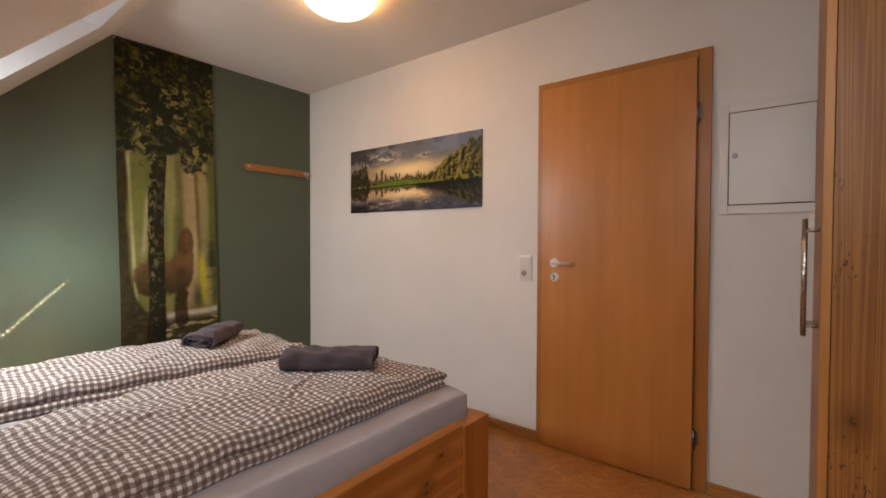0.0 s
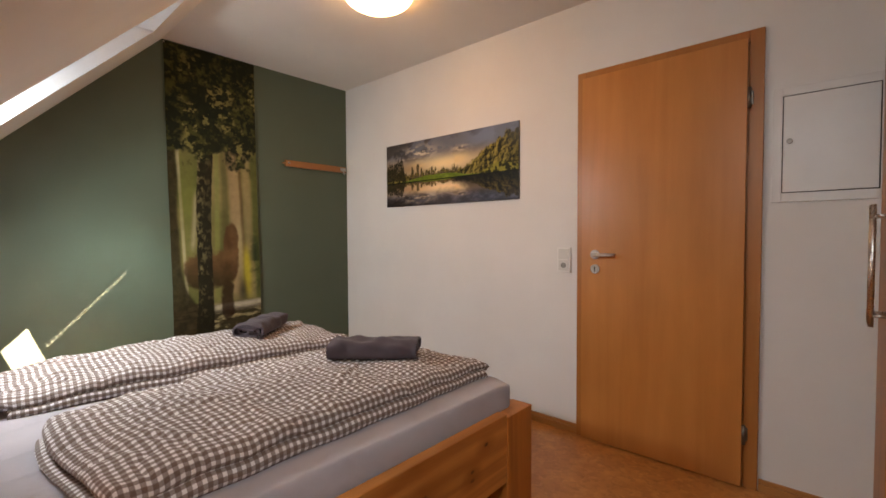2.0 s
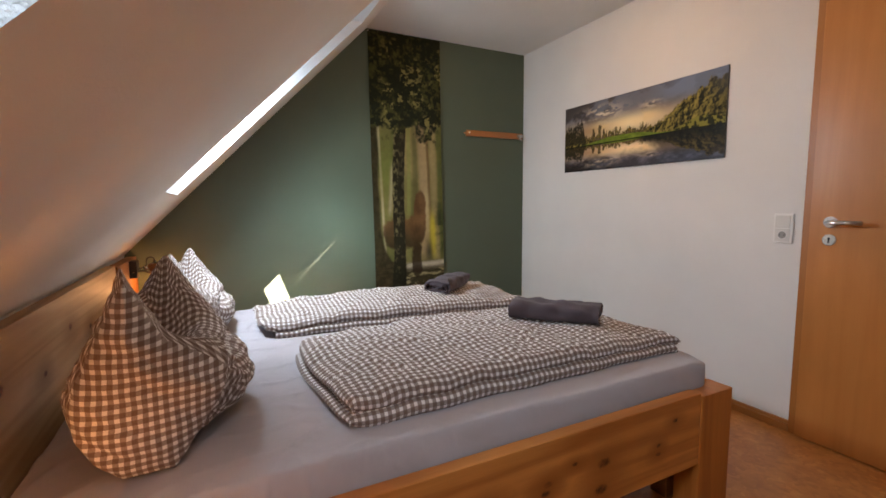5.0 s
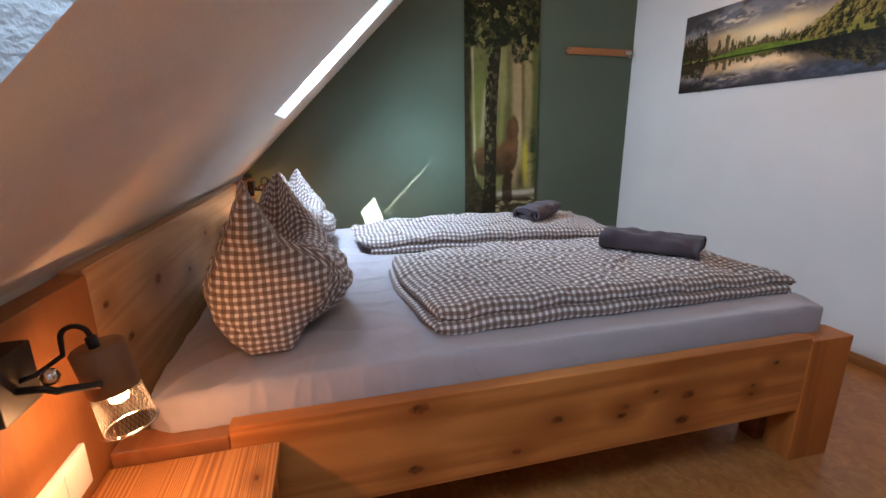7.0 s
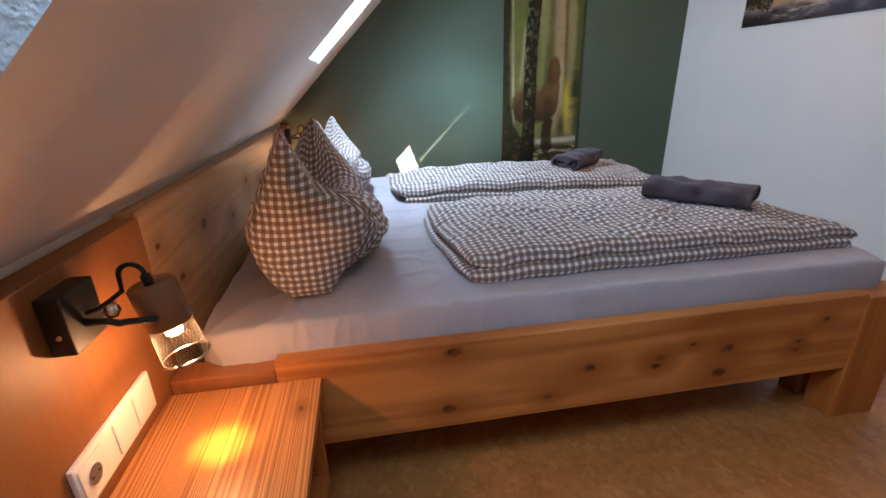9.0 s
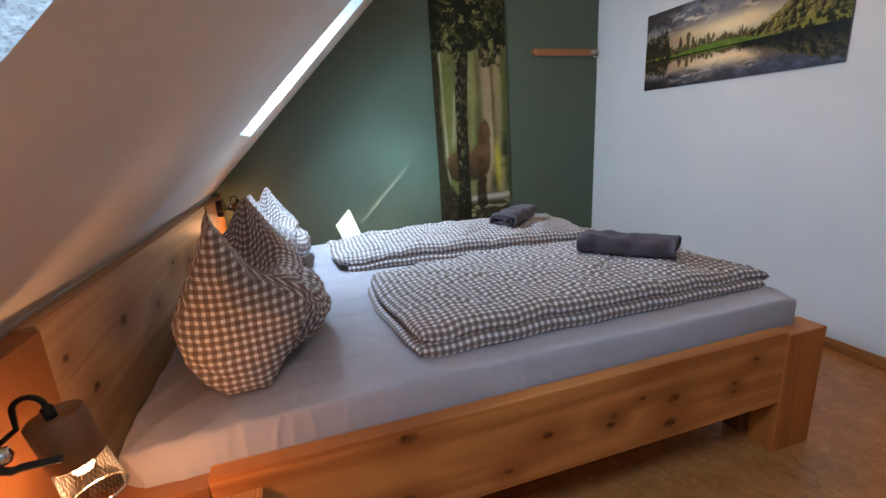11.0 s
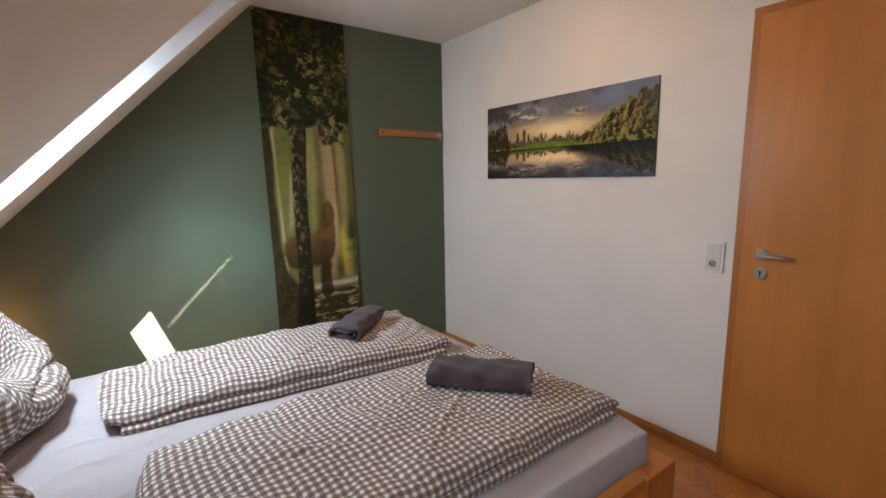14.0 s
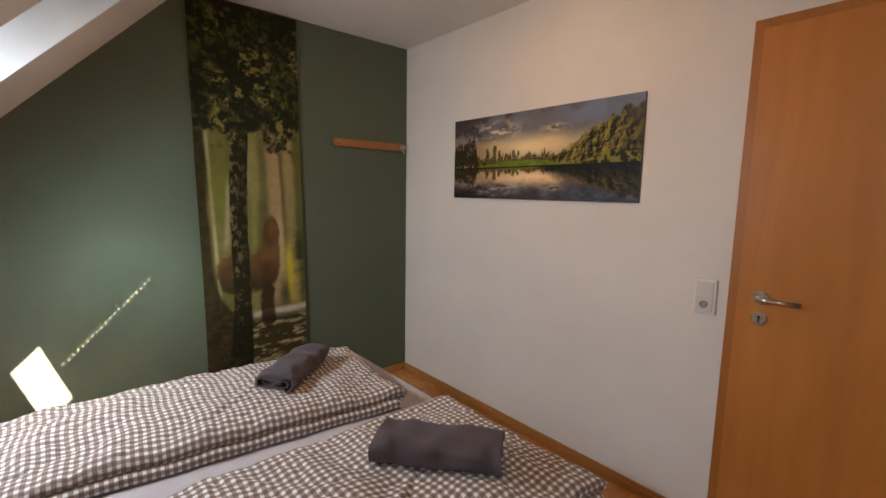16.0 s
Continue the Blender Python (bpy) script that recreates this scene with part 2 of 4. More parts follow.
RACKWOOD = wood("rack_wood", "y", (0.42, 0.16, 0.05), (0.33, 0.11, 0.03), 12, 0.35)
LAMPWOOD = wood("lamp_wood", "z", (0.30, 0.13, 0.05), (0.2, 0.08, 0.03), 14, 0.5)
STEEL = metal("brushed_steel", (0.52, 0.49, 0.45), 0.30)
HINGE = metal("hinge_steel", (0.22, 0.19, 0.165), 0.42)
CHROME = metal("chrome", (0.75, 0.74, 0.72), 0.15)
DARKWIRE = metal("dark_wire", (0.085, 0.08, 0.075), 0.45)
BLACK = plain("black_lacquer", (0.018, 0.016, 0.015), 0.45)
RUBBER = plain("black_cable", (0.012, 0.012, 0.012), 0.6)
PLASTIC = plain("white_plastic", (0.78, 0.765, 0.73), 0.3, 0.03)
# grey shading on the switch's rocker and insert, put into a darker white
INSERT_SHADED = plain("shaded_white_plastic", (0.62, 0.60, 0.56), 0.35, 0.03)
WELL = plain("socket_shade", (0.26, 0.25, 0.23), 0.45, 0.03)
DEEP_WELL = plain("socket_deep_shade", (0.10, 0.095, 0.09), 0.5)
LID = plain("painted_steel", (0.63, 0.605, 0.575), 0.35, 0.03, 8, 0.02)
# near-black that puts the shade of holes and seams into the colour
GAP_SHADE = plain("gap_shade", (0.03, 0.027, 0.025), 0.7)
SHEET = cloth("lilac_grey_sheet", (0.45, 0.425, 0.455), 0.05, 900, 0.05, 1.0)
TOWEL = cloth("anthracite_towel", (0.074, 0.056, 0.068), 0.15, 700, 0.08, 0.25)
CHECK = gingham("brown_gingham", (0.84, 0.82, 0.815), (0.185, 0.127, 0.106))
SASH = plain("white_lacquer", (0.78, 0.78, 0.77), 0.35, 0.03)
BLIND = plain("blackout_blind", (0.16, 0.15, 0.15), 0.8)
SHADE = glow("lit_glass_bowl", (1.0, 0.64, 0.30), 0.66)
BULB = glow("lit_bulb", (1.0, 0.60, 0.24), 2.2)


def floor_material():
    m, nt, p = mat("cork_floor", 0.30)
    v = mapped(nt)
    cells = node(nt, "ShaderNodeTexVoronoi", Scale=48.0)
    w = nt.nodes.new("ShaderNodeVectorMath")
    w.operation = "MULTIPLY_ADD"
    d = node(nt, "ShaderNodeTexNoise", Scale=30.0, Detail=3.0)
    nt.links.new(v, d.inputs["Vector"])
    w.inputs[1].default_value = (0.05, 0.05, 0.05)
    nt.links.new(d.outputs["Color"], w.inputs[0])
    nt.links.new(v, w.inputs[2])
    nt.links.new(w.outputs[0], cells.inputs["Vector"])
    sep = nt.nodes.new("ShaderNodeSeparateColor")
    nt.links.new(cells.outputs["Color"], sep.inputs[0])
    col = ramp(nt, sep.outputs[0], [(0.0, (0.33, 0.115, 0.028)), (0.45, (0.50, 0.200, 0.055)), (0.8, (0.60, 0.260, 0.078)), (1.0, (0.74, 0.38, 0.14))])
    col = mix(nt, 0.66, col, ramp(nt, noise_tex(nt, v, 9, 6), [(0.3, (0.42, 0.160, 0.042)), (0.7, (0.62, 0.270, 0.084))]))
    nt.links.new(col, p.inputs["Base Color"])
    bump(nt, p, noise_tex(nt, v, 90, 3), 0.06, 0.001)
    return m


FLOOR = floor_material()


def print_material(name, rough):
    m, nt, p = mat(name, rough)
    a = nt.nodes.new("ShaderNodeVertexColor")
    a.layer_name = "ink"
    nt.links.new(a.outputs[0], p.inputs["Base Color"])
    p.inputs["Specular IOR Level"].default_value = 0.12
    bump(nt, p, noise_tex(nt, mapped(nt), 700, 2), 0.1, 0.0005)
    return m


def glass_material():
    m, nt, p = mat("window_glass", 0.0)
    p.inputs["Transmission Weight"].default_value = 1.0
    p.inputs["Base Color"].default_value = (1, 1, 1, 1)
    return m


GLASS = glass_material()

# ---- builders ----


def mesh_from(bm, name, material, smooth=False):
    me = bpy.data.meshes.new(name)
    bm.normal_update()
    bm.to_mesh(me)
    bm.free()
    for m in material if isinstance(material, (list, tuple)) else [material]:
        me.materials.append(m)
    if smooth:
        me.shade_smooth()
    return me


def part(name, bm, material, parent, label="", smooth=False):
    ob = new(name, mesh_from(bm, name, material, smooth))
    ob.parent = parent
    if label:
        ob["label"] = label
    return ob


def thing(name, label, category, group="", kind="", place=(0, 0, 0)):
    ob = new(name)
    ob.empty_display_size = 0.1
    ob.location = place
    return tagged(ob, label, category, group, kind)


def box(x0, x1, y0, y1, z0, z1, bevel=0.003, segments=2):
    bm = bmesh.new()
    bmesh.ops.create_cube(bm, size=1.0)
    for v in bm.verts:
        v.co = Vector((x0 + (v.co.x + 0.5) * (x1 - x0), y0 + (v.co.y + 0.5) * (y1 - y0), z0 + (v.co.z + 0.5) * (z1 - z0)))
    if bevel:
        bmesh.ops.bevel(bm, geom=bm.edges[:], offset=bevel, segments=segments, affect="EDGES", profile=0.6)
    return bm


def join(*parts):
    out = bmesh.new()
    for b in parts:
        me = bpy.data.meshes.new("tmp")
        b.to_mesh(me)
        b.free()
        out.from_mesh(me)
        bpy.data.meshes.remove(me)
    return out


def rod(a, b, r, sides=20, r2=None, bevel=0.0):
    bm = bmesh.new()
    a, b = Vector(a), Vector(b)
    bmesh.ops.create_cone(bm, cap_ends=True, segments=sides, radius1=r, radius2=r if r2 is None else r2, depth=(b - a).length)
    if bevel:
        caps = [e for e in bm.edges if abs(e.verts[0].co.z - e.verts[1].co.z) < 1e-6]
        bmesh.ops.bevel(bm, geom=caps, offset=bevel, segments=3, affect="EDGES")
    turn = (b - a).to_track_quat("Z", "Y").to_matrix().to_4x4()
    bm.transform(Matrix.Translation((a + b) / 2) @ turn)
    for f in bm.faces:
        f.smooth = len(f.verts) == 4
    return bm


def tube(points, r, sides=10):
    bm = bmesh.new()
    rows = []
    pts = [Vector(p) for p in points]
    for i, p in enumerate(pts):
        d = (pts[min(i + 1, len(pts) - 1)] - pts[max(i - 1, 0)]).normalized()
        s = d.cross(Vector((0.3, 0.9, 0.31))).normalized()
        t = d.cross(s)
        rows.append([bm.verts.new(p + (s * math.cos(k * 2 * math.pi / sides) + t * math.sin(k * 2 * math.pi / sides)) * r) for k in range(sides)])
    for a, b in zip(rows, rows[1:]):
        for k in range(sides):
            bm.faces.new((a[k], a[(k + 1) % sides], b[(k + 1) % sides], b[k])).smooth = True
    bm.faces.new(rows[0][::-1])
    bm.faces.new(rows[-1])
    return bm


def lathe(profile, centre, sides=48):
    """A turned body: profile of (radius, height)."""
    bm = bmesh.new()
    rows = []
    for r, z in profile:
        rows.append([bm.verts.new(Vector(centre) + Vector((r * math.cos(k * 2 * math.pi / sides), r * math.sin(k * 2 * math.pi / sides), z))) for k in range(sides)])
    for a, b in zip(rows, rows[1:]):
        for k in range(sides):
            bm.faces.new((a[k], a[(k + 1) % sides], b[(k + 1) % sides], b[k])).smooth = True
    return bm


def slab(o, u, v, n, us, vs, holes, thick):
    """A wall with openings; n points to the room. holes: (u0, u1, v0, v1, back v0, back v1)."""
    bm = bmesh.new()
    made = {}

    def vert(a, b, back):
        d = thick if back else 0.0
        if back:
            for h in holes:
                if h[0] - 1e-6 <= a <= h[1] + 1e-6:
                    b = h[4] if abs(b - h[2]) < 1e-6 else h[5] if abs(b - h[3]) < 1e-6 else b
        key = (round(a, 5), round(b, 5), back)
        if key not in made:
            made[key] = bm.verts.new(o + u * a + v * b - n * d)
        return made[key]

    def solid(i, j):
        if not (0 <= i < len(us) - 1 and 0 <= j < len(vs) - 1):
            return False
        cu, cv = (us[i] + us[i + 1]) / 2, (vs[j] + vs[j + 1]) / 2
        return not any(h[0] < cu < h[1] and h[2] < cv < h[3] for h in holes)

    for i in range(len(us) - 1):
        for j in range(len(vs) - 1):
            if not solid(i, j):
                continue
            a, b, c, d = us[i], us[i + 1], vs[j], vs[j + 1]
            for back in (False, True):
                bm.faces.new([vert(*q, back) for q in ((a, c), (b, c), (b, d), (a, d))])
            for di, dj, p, q in ((-1, 0, (a, c), (a, d)), (1, 0, (b, c), (b, d)), (0, -1, (a, c), (b, c)), (0, 1, (a, d), (b, d))):
                if not solid(i + di, j + dj):
                    f = bm.faces.new([vert(*p, False), vert(*q, False), vert(*q, True), vert(*p, True)])
                    f.material_index = (1 if a < 2.0 or len(holes) < 2 else 2) if 0 <= i + di < len(us) - 1 and 0 <= j + dj < len(vs) - 1 else 0
                    if f.material_index == 1 and len(holes) > 1 and a > 1.0 and di == 1:
                        f.material_index = 2
    bmesh.ops.recalc_face_normals(bm, faces=bm.faces[:])
    return bm


def surface(name, P, material, parent=None, closed=False, uv_scale=1.0):
    """A smooth mesh from a grid of places P[i, j], with UV in metres along its rows."""
    a, b = P.shape[:2]
    faces = []
    for i in range(a - 1):
        for j in range(b - 1 + closed):
            faces.append((i * b + j, (i + 1) * b + j, (i + 1) * b + (j + 1) % b, i * b + (j + 1) % b))
    me = bpy.data.meshes.new(name)
    me.from_pydata(P.reshape(-1, 3).tolist(), [], faces)
    Q = np.concatenate([P, P[:, :1]], 1) if closed else P
    du = np.concatenate([np.zeros((1, Q.shape[1])), np.cumsum(np.linalg.norm(np.diff(Q, axis=0), axis=2), 0)], 0)
    dv = np.concatenate([np.zeros((a, 1)), np.cumsum(np.linalg.norm(np.diff(Q, axis=1), axis=2), 1)], 1)
    du -= du[a // 2][None]
    dv -= dv[:, Q.shape[1] // 2][:, None]
    du = (du * 0.35 + np.median(du, 1, keepdims=True) * 0.65)
    dv = (dv * 0.5 + np.median(dv, 0, keepdims=True) * 0.5)
    uv = me.uv_layers.new(name="cloth")
    w = Q.shape[1]
    out = np.zeros((len(faces) * 4, 2))
    k = 0
    for i in range(a - 1):
        for j in range(b - 1 + closed):
            for (p, q) in ((i, j), (i + 1, j), (i + 1, j + 1), (i, j + 1)):
                out[k] = du[p, q], dv[p, q]
                k += 1
    uv.data.foreach_set("uv", out.ravel())
    me.materials.append(material)
    me.shade_smooth()
    ob = new(name, me)
    ob.parent = parent
    return ob


def waves(x, y, seed, lo, hi, count=14):
    """Smooth random folds between two wavelengths."""
    r = np.random.RandomState(seed)
    out = np.zeros(np.broadcast(x, y).shape)
    for _ in range(count):
        k = 2 * math.pi / r.uniform(lo, hi)
        a = r.uniform(0, 2 * math.pi)
        out += np.sin(k * (x * math.cos(a) + y * math.sin(a)) + r.uniform(0, 6.28)) * (lo + hi) / 2 * k / 40
    return out / math.sqrt(count)


# ---- the shell of the room ----
X1, YB = 4.2, -3.04
bm = box(-0.1, X1 + 0.1, YB - 0.2, 0.1, -0.12, 0.0, 0)
tagged(part("floor", bm, FLOOR, None), "mottled tan cork floor with a satin sheen", "floor", kind="structure")
X, Y, Z = Vector((1, 0, 0)), Vector((0, 1, 0)), Vector((0, 0, 1))
DX0, DX1, DTOP = 2.255, 3.03, 2.015
bm = slab(Vector((0, 0, 0)), X, Z, -Y, [-0.1, DX0, DX1, X1 + 0.1], [0.0, DTOP, 2.62], [(DX0, DX1, -1, DTOP, -1, DTOP)], 0.12)
tagged(part("wall_north", bm, [WHITE, WHITE], None), "white plastered wall with a wooden door", "wall", kind="structure")
bm = slab(Vector((0, YB - 0.2, 0)), Y, Z, X, [0, -YB + 0.2], [0.0, 2.62], [], 0.12)
tagged(part("wall_west", bm, [GREEN, GREEN], None), "dark green painted gable wall", "wall", kind="structure")
bm = slab(Vector((X1, YB - 0.2, 0)), Y, Z, -X, [0, -YB + 0.2], [0.0, 2.62], [], 0.12)
tagged(part("wall_east", bm, [WHITE, WHITE], None), "plain white plastered gable wall", "wall", kind="structure")
bm = slab(Vector((0, YB, 0)), X, Z, Y, [0, X1], [0.0, 1.0], [], 0.12)
tagged(part("wall_south", bm, [WHITE, WHITE], None), "low white knee wall under the roof slope", "wall", kind="structure")
bm = box(0.0, X1, KINK.y - 0.02, 0.0, 2.455, 2.6, 0)
tagged(part("ceiling", bm, CEIL, None), "flat white plastered ceiling", "ceiling", kind="structure")
holes = [(*SKY[0], S0, S1, S0O, S1O), (*SKY[1], S0, S1B, S0O, S1BO)]
bm = slab(KINK, X, DOWN, INTO, [0.0, SKY[0][0], SKY[0][1], SKY[1][0], SKY[1][1], X1], [0.0, S0, S1, S1B, 2.32], holes, DEEP)
tagged(part("roof_slope", bm, [SLOPE_LAMPLIT, REVEAL, ROUGH], None), "white plastered roof slope with two roof windows", "ceiling", kind="structure")

# unseen slab added to keep the doorway behind the leaf dark
bm = box(2.0, 3.3, 0.125, 0.2, -0.05, 2.3, 0)
tagged(part("doorway_backing", bm, WHITE, None), "unseen slab closing the doorway behind the door", "wall", kind="structure")

# ---- skirting ----
for name, dims in (("baseboard", (0.0, DX0 - 0.045, -0.016, 0.0, 0.0, 0.055)), ("baseboard", (DX1 + 0.045, 3.6, -0.016, 0.0, 0.0, 0.055)),
                   ("baseboard", (0.0, 0.016, -2.9, -0.017, 0.0, 0.055))):
    x0, x1, y0, y1, z0, z1 = dims
    upper = (x0, x1, y0 + 0.006, y1, z1 - 0.018, z1) if x1 - x0 > 0.05 else (x0, x1 - 0.006, y0, y1, z1 - 0.018, z1)
    b = part(name, join(box(x0, x1, y0, y1, z0, z1 - 0.019, 0.004), box(*upper, 0.003)), SKIRT, None)
    tagged(b, "narrow varnished wooden baseboard along the wall", "baseboard", kind="structure")

# ---- roof windows ----


def roof_window(name, a, b, S1O, blind_to, fabric, holed, label):
    w = thing(name, label, "window", kind="structure")

    def bar(x0, x1, s0, s1, d0, d1):
        bm = box(x0, x1, s0, s1, d0, d1, 0.004)
        for v in bm.verts:
            v.co = on_slope(v.co.x, v.co.y, v.co.z)
        bmesh.ops.recalc_face_normals(bm, faces=bm.faces[:])
        return bm
    f, d0, d1 = 0.075, DEEP - 0.02, DEEP + 0.05
    part("window_frame", bar(a - 0.03, a + f, S0O - 0.03, S1O + 0.03, d0, d1), SASH, w)
    part("window_frame", bar(b - f, b + 0.03, S0O - 0.03, S1O + 0.03, d0, d1), SASH, w)
    part("window_frame", bar(a + f, b - f, S0O - 0.03, S0O + f, d0, d1), SASH, w)
    part("window_frame", bar(a + f, b - f, S1O - f, S1O + 0.03, d0, d1), SASH, w)
    pane = part("pane", bar(a + f - 0.005, b - f + 0.005, S0O + f - 0.005, S1O - f + 0.005, DEEP + 0.02, DEEP + 0.026), GLASS, w)
    pane.visible_shadow = False
    x0, d = a + 0.318, (DEEP + 0.004, DEEP + 0.008)
    cloth_bits = [bar(a + f + 0.001, x0 - 0.0042, S0O + f, blind_to, *d), bar(x0 + 0.0042, b - f - 0.001, S0O + f, blind_to, *d), bar(x0 - 0.0042, x0 + 0.0042, S0O + f, blind_to - 0.56, *d)]
    # unseen slits, added to throw a dotted line of sun on the wall
    for k in range(20):
        e = blind_to - 0.028 * k
        cloth_bits.append(bar(x0 - 0.0042, x0 + 0.0042, e - 0.028 + (0.010 if holed else 0.0), e, *d))
    part("blind", join(*cloth_bits), fabric, w, "roller blind with a row of slits added to dot the wall with sun" if holed else "pale roller blind")
    part("blind_bar", bar(a + f + 0.001, b - f - 0.001, blind_to, blind_to + 0.02, DEEP, DEEP + 0.012), SASH, w)
    return w


roof_window("window_1", *SKY[0], S1O, 1.25, BLIND, True, "roof window in a white frame, blackout blind nearly closed")
roof_window("window_2", *SKY[1], S1BO, S1BO - 0.09, SASH, False, "roof window in a white frame with a pale blind")

# ---- door ----
door = thing("door_1", "closed beech veneered door in its beech frame", "door", kind="structure")
part("frame_post", box(2.213, 2.262, -0.018, 0.0, 0.0, 2.06, 0.003), FRAMEWOOD, door)
part("frame_post", box(3.018, 3.072, -0.018, 0.0, 0.0, 2.06, 0.003), FRAMEWOOD, door)
part("frame_head", box(2.262, 3.018, -0.018, 0.0, 2.008, 2.06, 0.003), FRAMEWOOD, door)
part("jamb", box(2.257, 2.275, 0.0, 0.118, 0.0, 2.013, 0.001), FRAMEWOOD, door)
part("jamb", box(3.010, 3.028, 0.0, 0.118, 0.0, 2.013, 0.001), FRAMEWOOD, door)
part("jamb", box(2.275, 3.010, 0.0, 0.118, 1.995, 2.013, 0.001), FRAMEWOOD, door)
leaf = part("door_leaf", box(2.248, 3.013, -0.036, -0.004, 0.006, 2.022, 0.003), DOORWOOD, door)
HX, HZ = 2.328, 1.048
rose = part("rosette", rod((HX, -0.0365, HZ), (HX, -0.045, HZ), 0.026, 40, bevel=0.003), STEEL, leaf)
hand = [(HX, -0.045, HZ), (HX, -0.066, HZ), (HX + 0.004, -0.078, HZ), (HX + 0.014, -0.085, HZ), (HX + 0.03, -0.087, HZ), (HX + 0.125, -0.087, HZ)]
part("door_handle", tube(hand, 0.0095, 16), STEEL, leaf, "brushed steel lever handle", False)
part("key_rosette", rod((HX, -0.0365, 0.968), (HX, -0.044, 0.968), 0.026, 40, bevel=0.003), STEEL, leaf)
# no bore: dark disc and slot on the rosette paint the hole's shade
part("keyhole", join(rod((HX, -0.044, 0.974), (HX, -0.0446, 0.974), 0.0055, 16), box(HX - 0.003, HX + 0.003, -0.0446, -0.044, 0.954, 0.974, 0)), GAP_SHADE, leaf)
for z in (1.76, 0.25):
    part("hinge", join(rod((3.021, -0.040, z - 0.045), (3.021, -0.040, z + 0.045), 0.0075, 16, bevel=0.002), box(3.020, 3.034, -0.03, -0.019, z - 0.03, z + 0.03, 0.002)), HINGE, door, "dark steel hinge")

# ---- bed ----
BX0, BX1, BYH, BYF = 0.49, 2.385, -2.978, -0.815
bed = thing("double_bed", "solid knotty pine double bed with a low frame", "bed")
rail_top, rail_bot = 0.468, 0.20
part("side_rail", box(BX1 - 0.045, BX1, -2.735, -0.992, rail_bot, rail_top, 0.004), RAILWOOD, bed, "pine side rail with dark knots")
part("side_rail", box(BX0, BX0 + 0.045, -2.735, -0.992, rail_bot, rail_top, 0.004), PINE_Y, bed)
for x0, x1 in ((BX1 - 0.092, BX1 + 0.004), (BX0 - 0.004, BX0 + 0.092)):
    part("leg", box(x0, x1, -0.992, BYF, 0.0, 0.457, 0.004), PINE_Z, bed)
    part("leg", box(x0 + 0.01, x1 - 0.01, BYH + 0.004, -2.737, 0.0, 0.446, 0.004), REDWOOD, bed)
part("foot_rail", box(BX0 + 0.093, BX1 - 0.093, BYF - 0.032, BYF - 0.005, rail_bot, 0.455, 0.004), PINE_X, bed)
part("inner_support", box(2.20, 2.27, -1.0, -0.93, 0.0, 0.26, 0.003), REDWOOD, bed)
part("centre_beam", box(1.40, 1.47, -2.735, -0.87, 0.17, 0.25, 0.003), PINE_Y, bed)
part("slat_base", box(BX0 + 0.047, BX1 - 0.047, -2.73, -0.87, 0.27, 0.30, 0.002), PINE_X, bed)
part("headboard", box(0.56, 2.308, -3.03, BYH - 0.008, 0.24, 0.842, 0.004), HEAD, bed, "pale pine headboard with dark knots")


def soft_slab(cx, cy, a, b, z0, h, rim, n, m, under=0.4, seed=1, folds=0.0, lo=0.08, hi=0.3, crown=0.0, turn=0.0):
    """A cushion-like slab whose sides roll down and under."""
    def prof(s, half):
        e = 0.80
        flat = np.clip(np.abs(s) / e, 0, 1) * (half - rim)
        ang = np.clip((np.abs(s) - e) / (1 - e), 0, 1) * (math.pi * (0.5 + under / 2))
        return np.sign(s) * (flat + rim * np.sin(ang)), 1 - np.cos(ang)
    s, t = np.linspace(-1, 1, n), np.linspace(-1, 1, m)
    px, dx = prof(s, a)
    py, dy = prof(t, b)
    PX, PY = np.meshgrid(px, py, indexing="ij")
    drop = np.minimum(np.sqrt(dx[:, None] ** 2 + dy[None] ** 2), 2.0)
    PZ = z0 + h - drop * h / 2.0
    PZ = PZ + crown * (1 - (PX / a) ** 2) * (1 - np.abs(PY / b) ** 4) * (drop < 0.05)
    top = np.clip(1 - drop / 1.2, 0, 1)
    PZ = PZ + folds * waves(PX, PY, seed, lo, hi) * (0.25 + 0.75 * top)
    PZ = np.maximum(PZ, z0 + 0.002 * np.abs(waves(PX, PY, seed + 5, 0.05, 0.2)))
    side = folds * waves(PX + PZ, PY + PZ * 2, seed + 9, lo, hi)
    PX = PX + side * np.sign(PX) * (dx[:, None] > 0.05) * 0.8
    PY = PY + side * np.sign(PY) * (dy[None] > 0.05) * 0.8
    c, q = math.cos(turn), math.sin(turn)
    return np.stack([cx + PX * c - PY * q, cy + PX * q + PY * c, PZ], 2)


# mattress in its fitted sheet
MZ = 0.545
P = soft_slab((BX0 + BX1) / 2, -1.884, 0.898, 1.055, 0.305, MZ - 0.305, 0.030, 220, 480, 0.1, 3, 0.0035, 0.2, 0.8)
mx, my, rnd = (BX0 + BX1) / 2, -1.884, 0.10
ox, oy = np.clip((np.abs(P[..., 0] - mx) - 0.898 + rnd) / rnd, 0, None), np.clip((np.abs(P[..., 1] - my) - 1.055 + rnd) / rnd, 0, None)
pull = 1 / np.maximum(1, np.hypot(ox, oy))
P[..., 2] -= 0.030 * np.clip(ox, 0, 1) * np.clip(oy, 0, 1)
P[..., 0] += np.sign(P[..., 0] - mx) * ox * rnd * (pull - 1) * (oy > 0)
P[..., 1] += np.sign(P[..., 1] - my) * oy * rnd * (pull - 1) * (ox > 0)
edge = np.clip((P[..., 1] + 2.2) / -0.6, 0, 1)
P[..., 2] -= 0.014 * edge ** 2
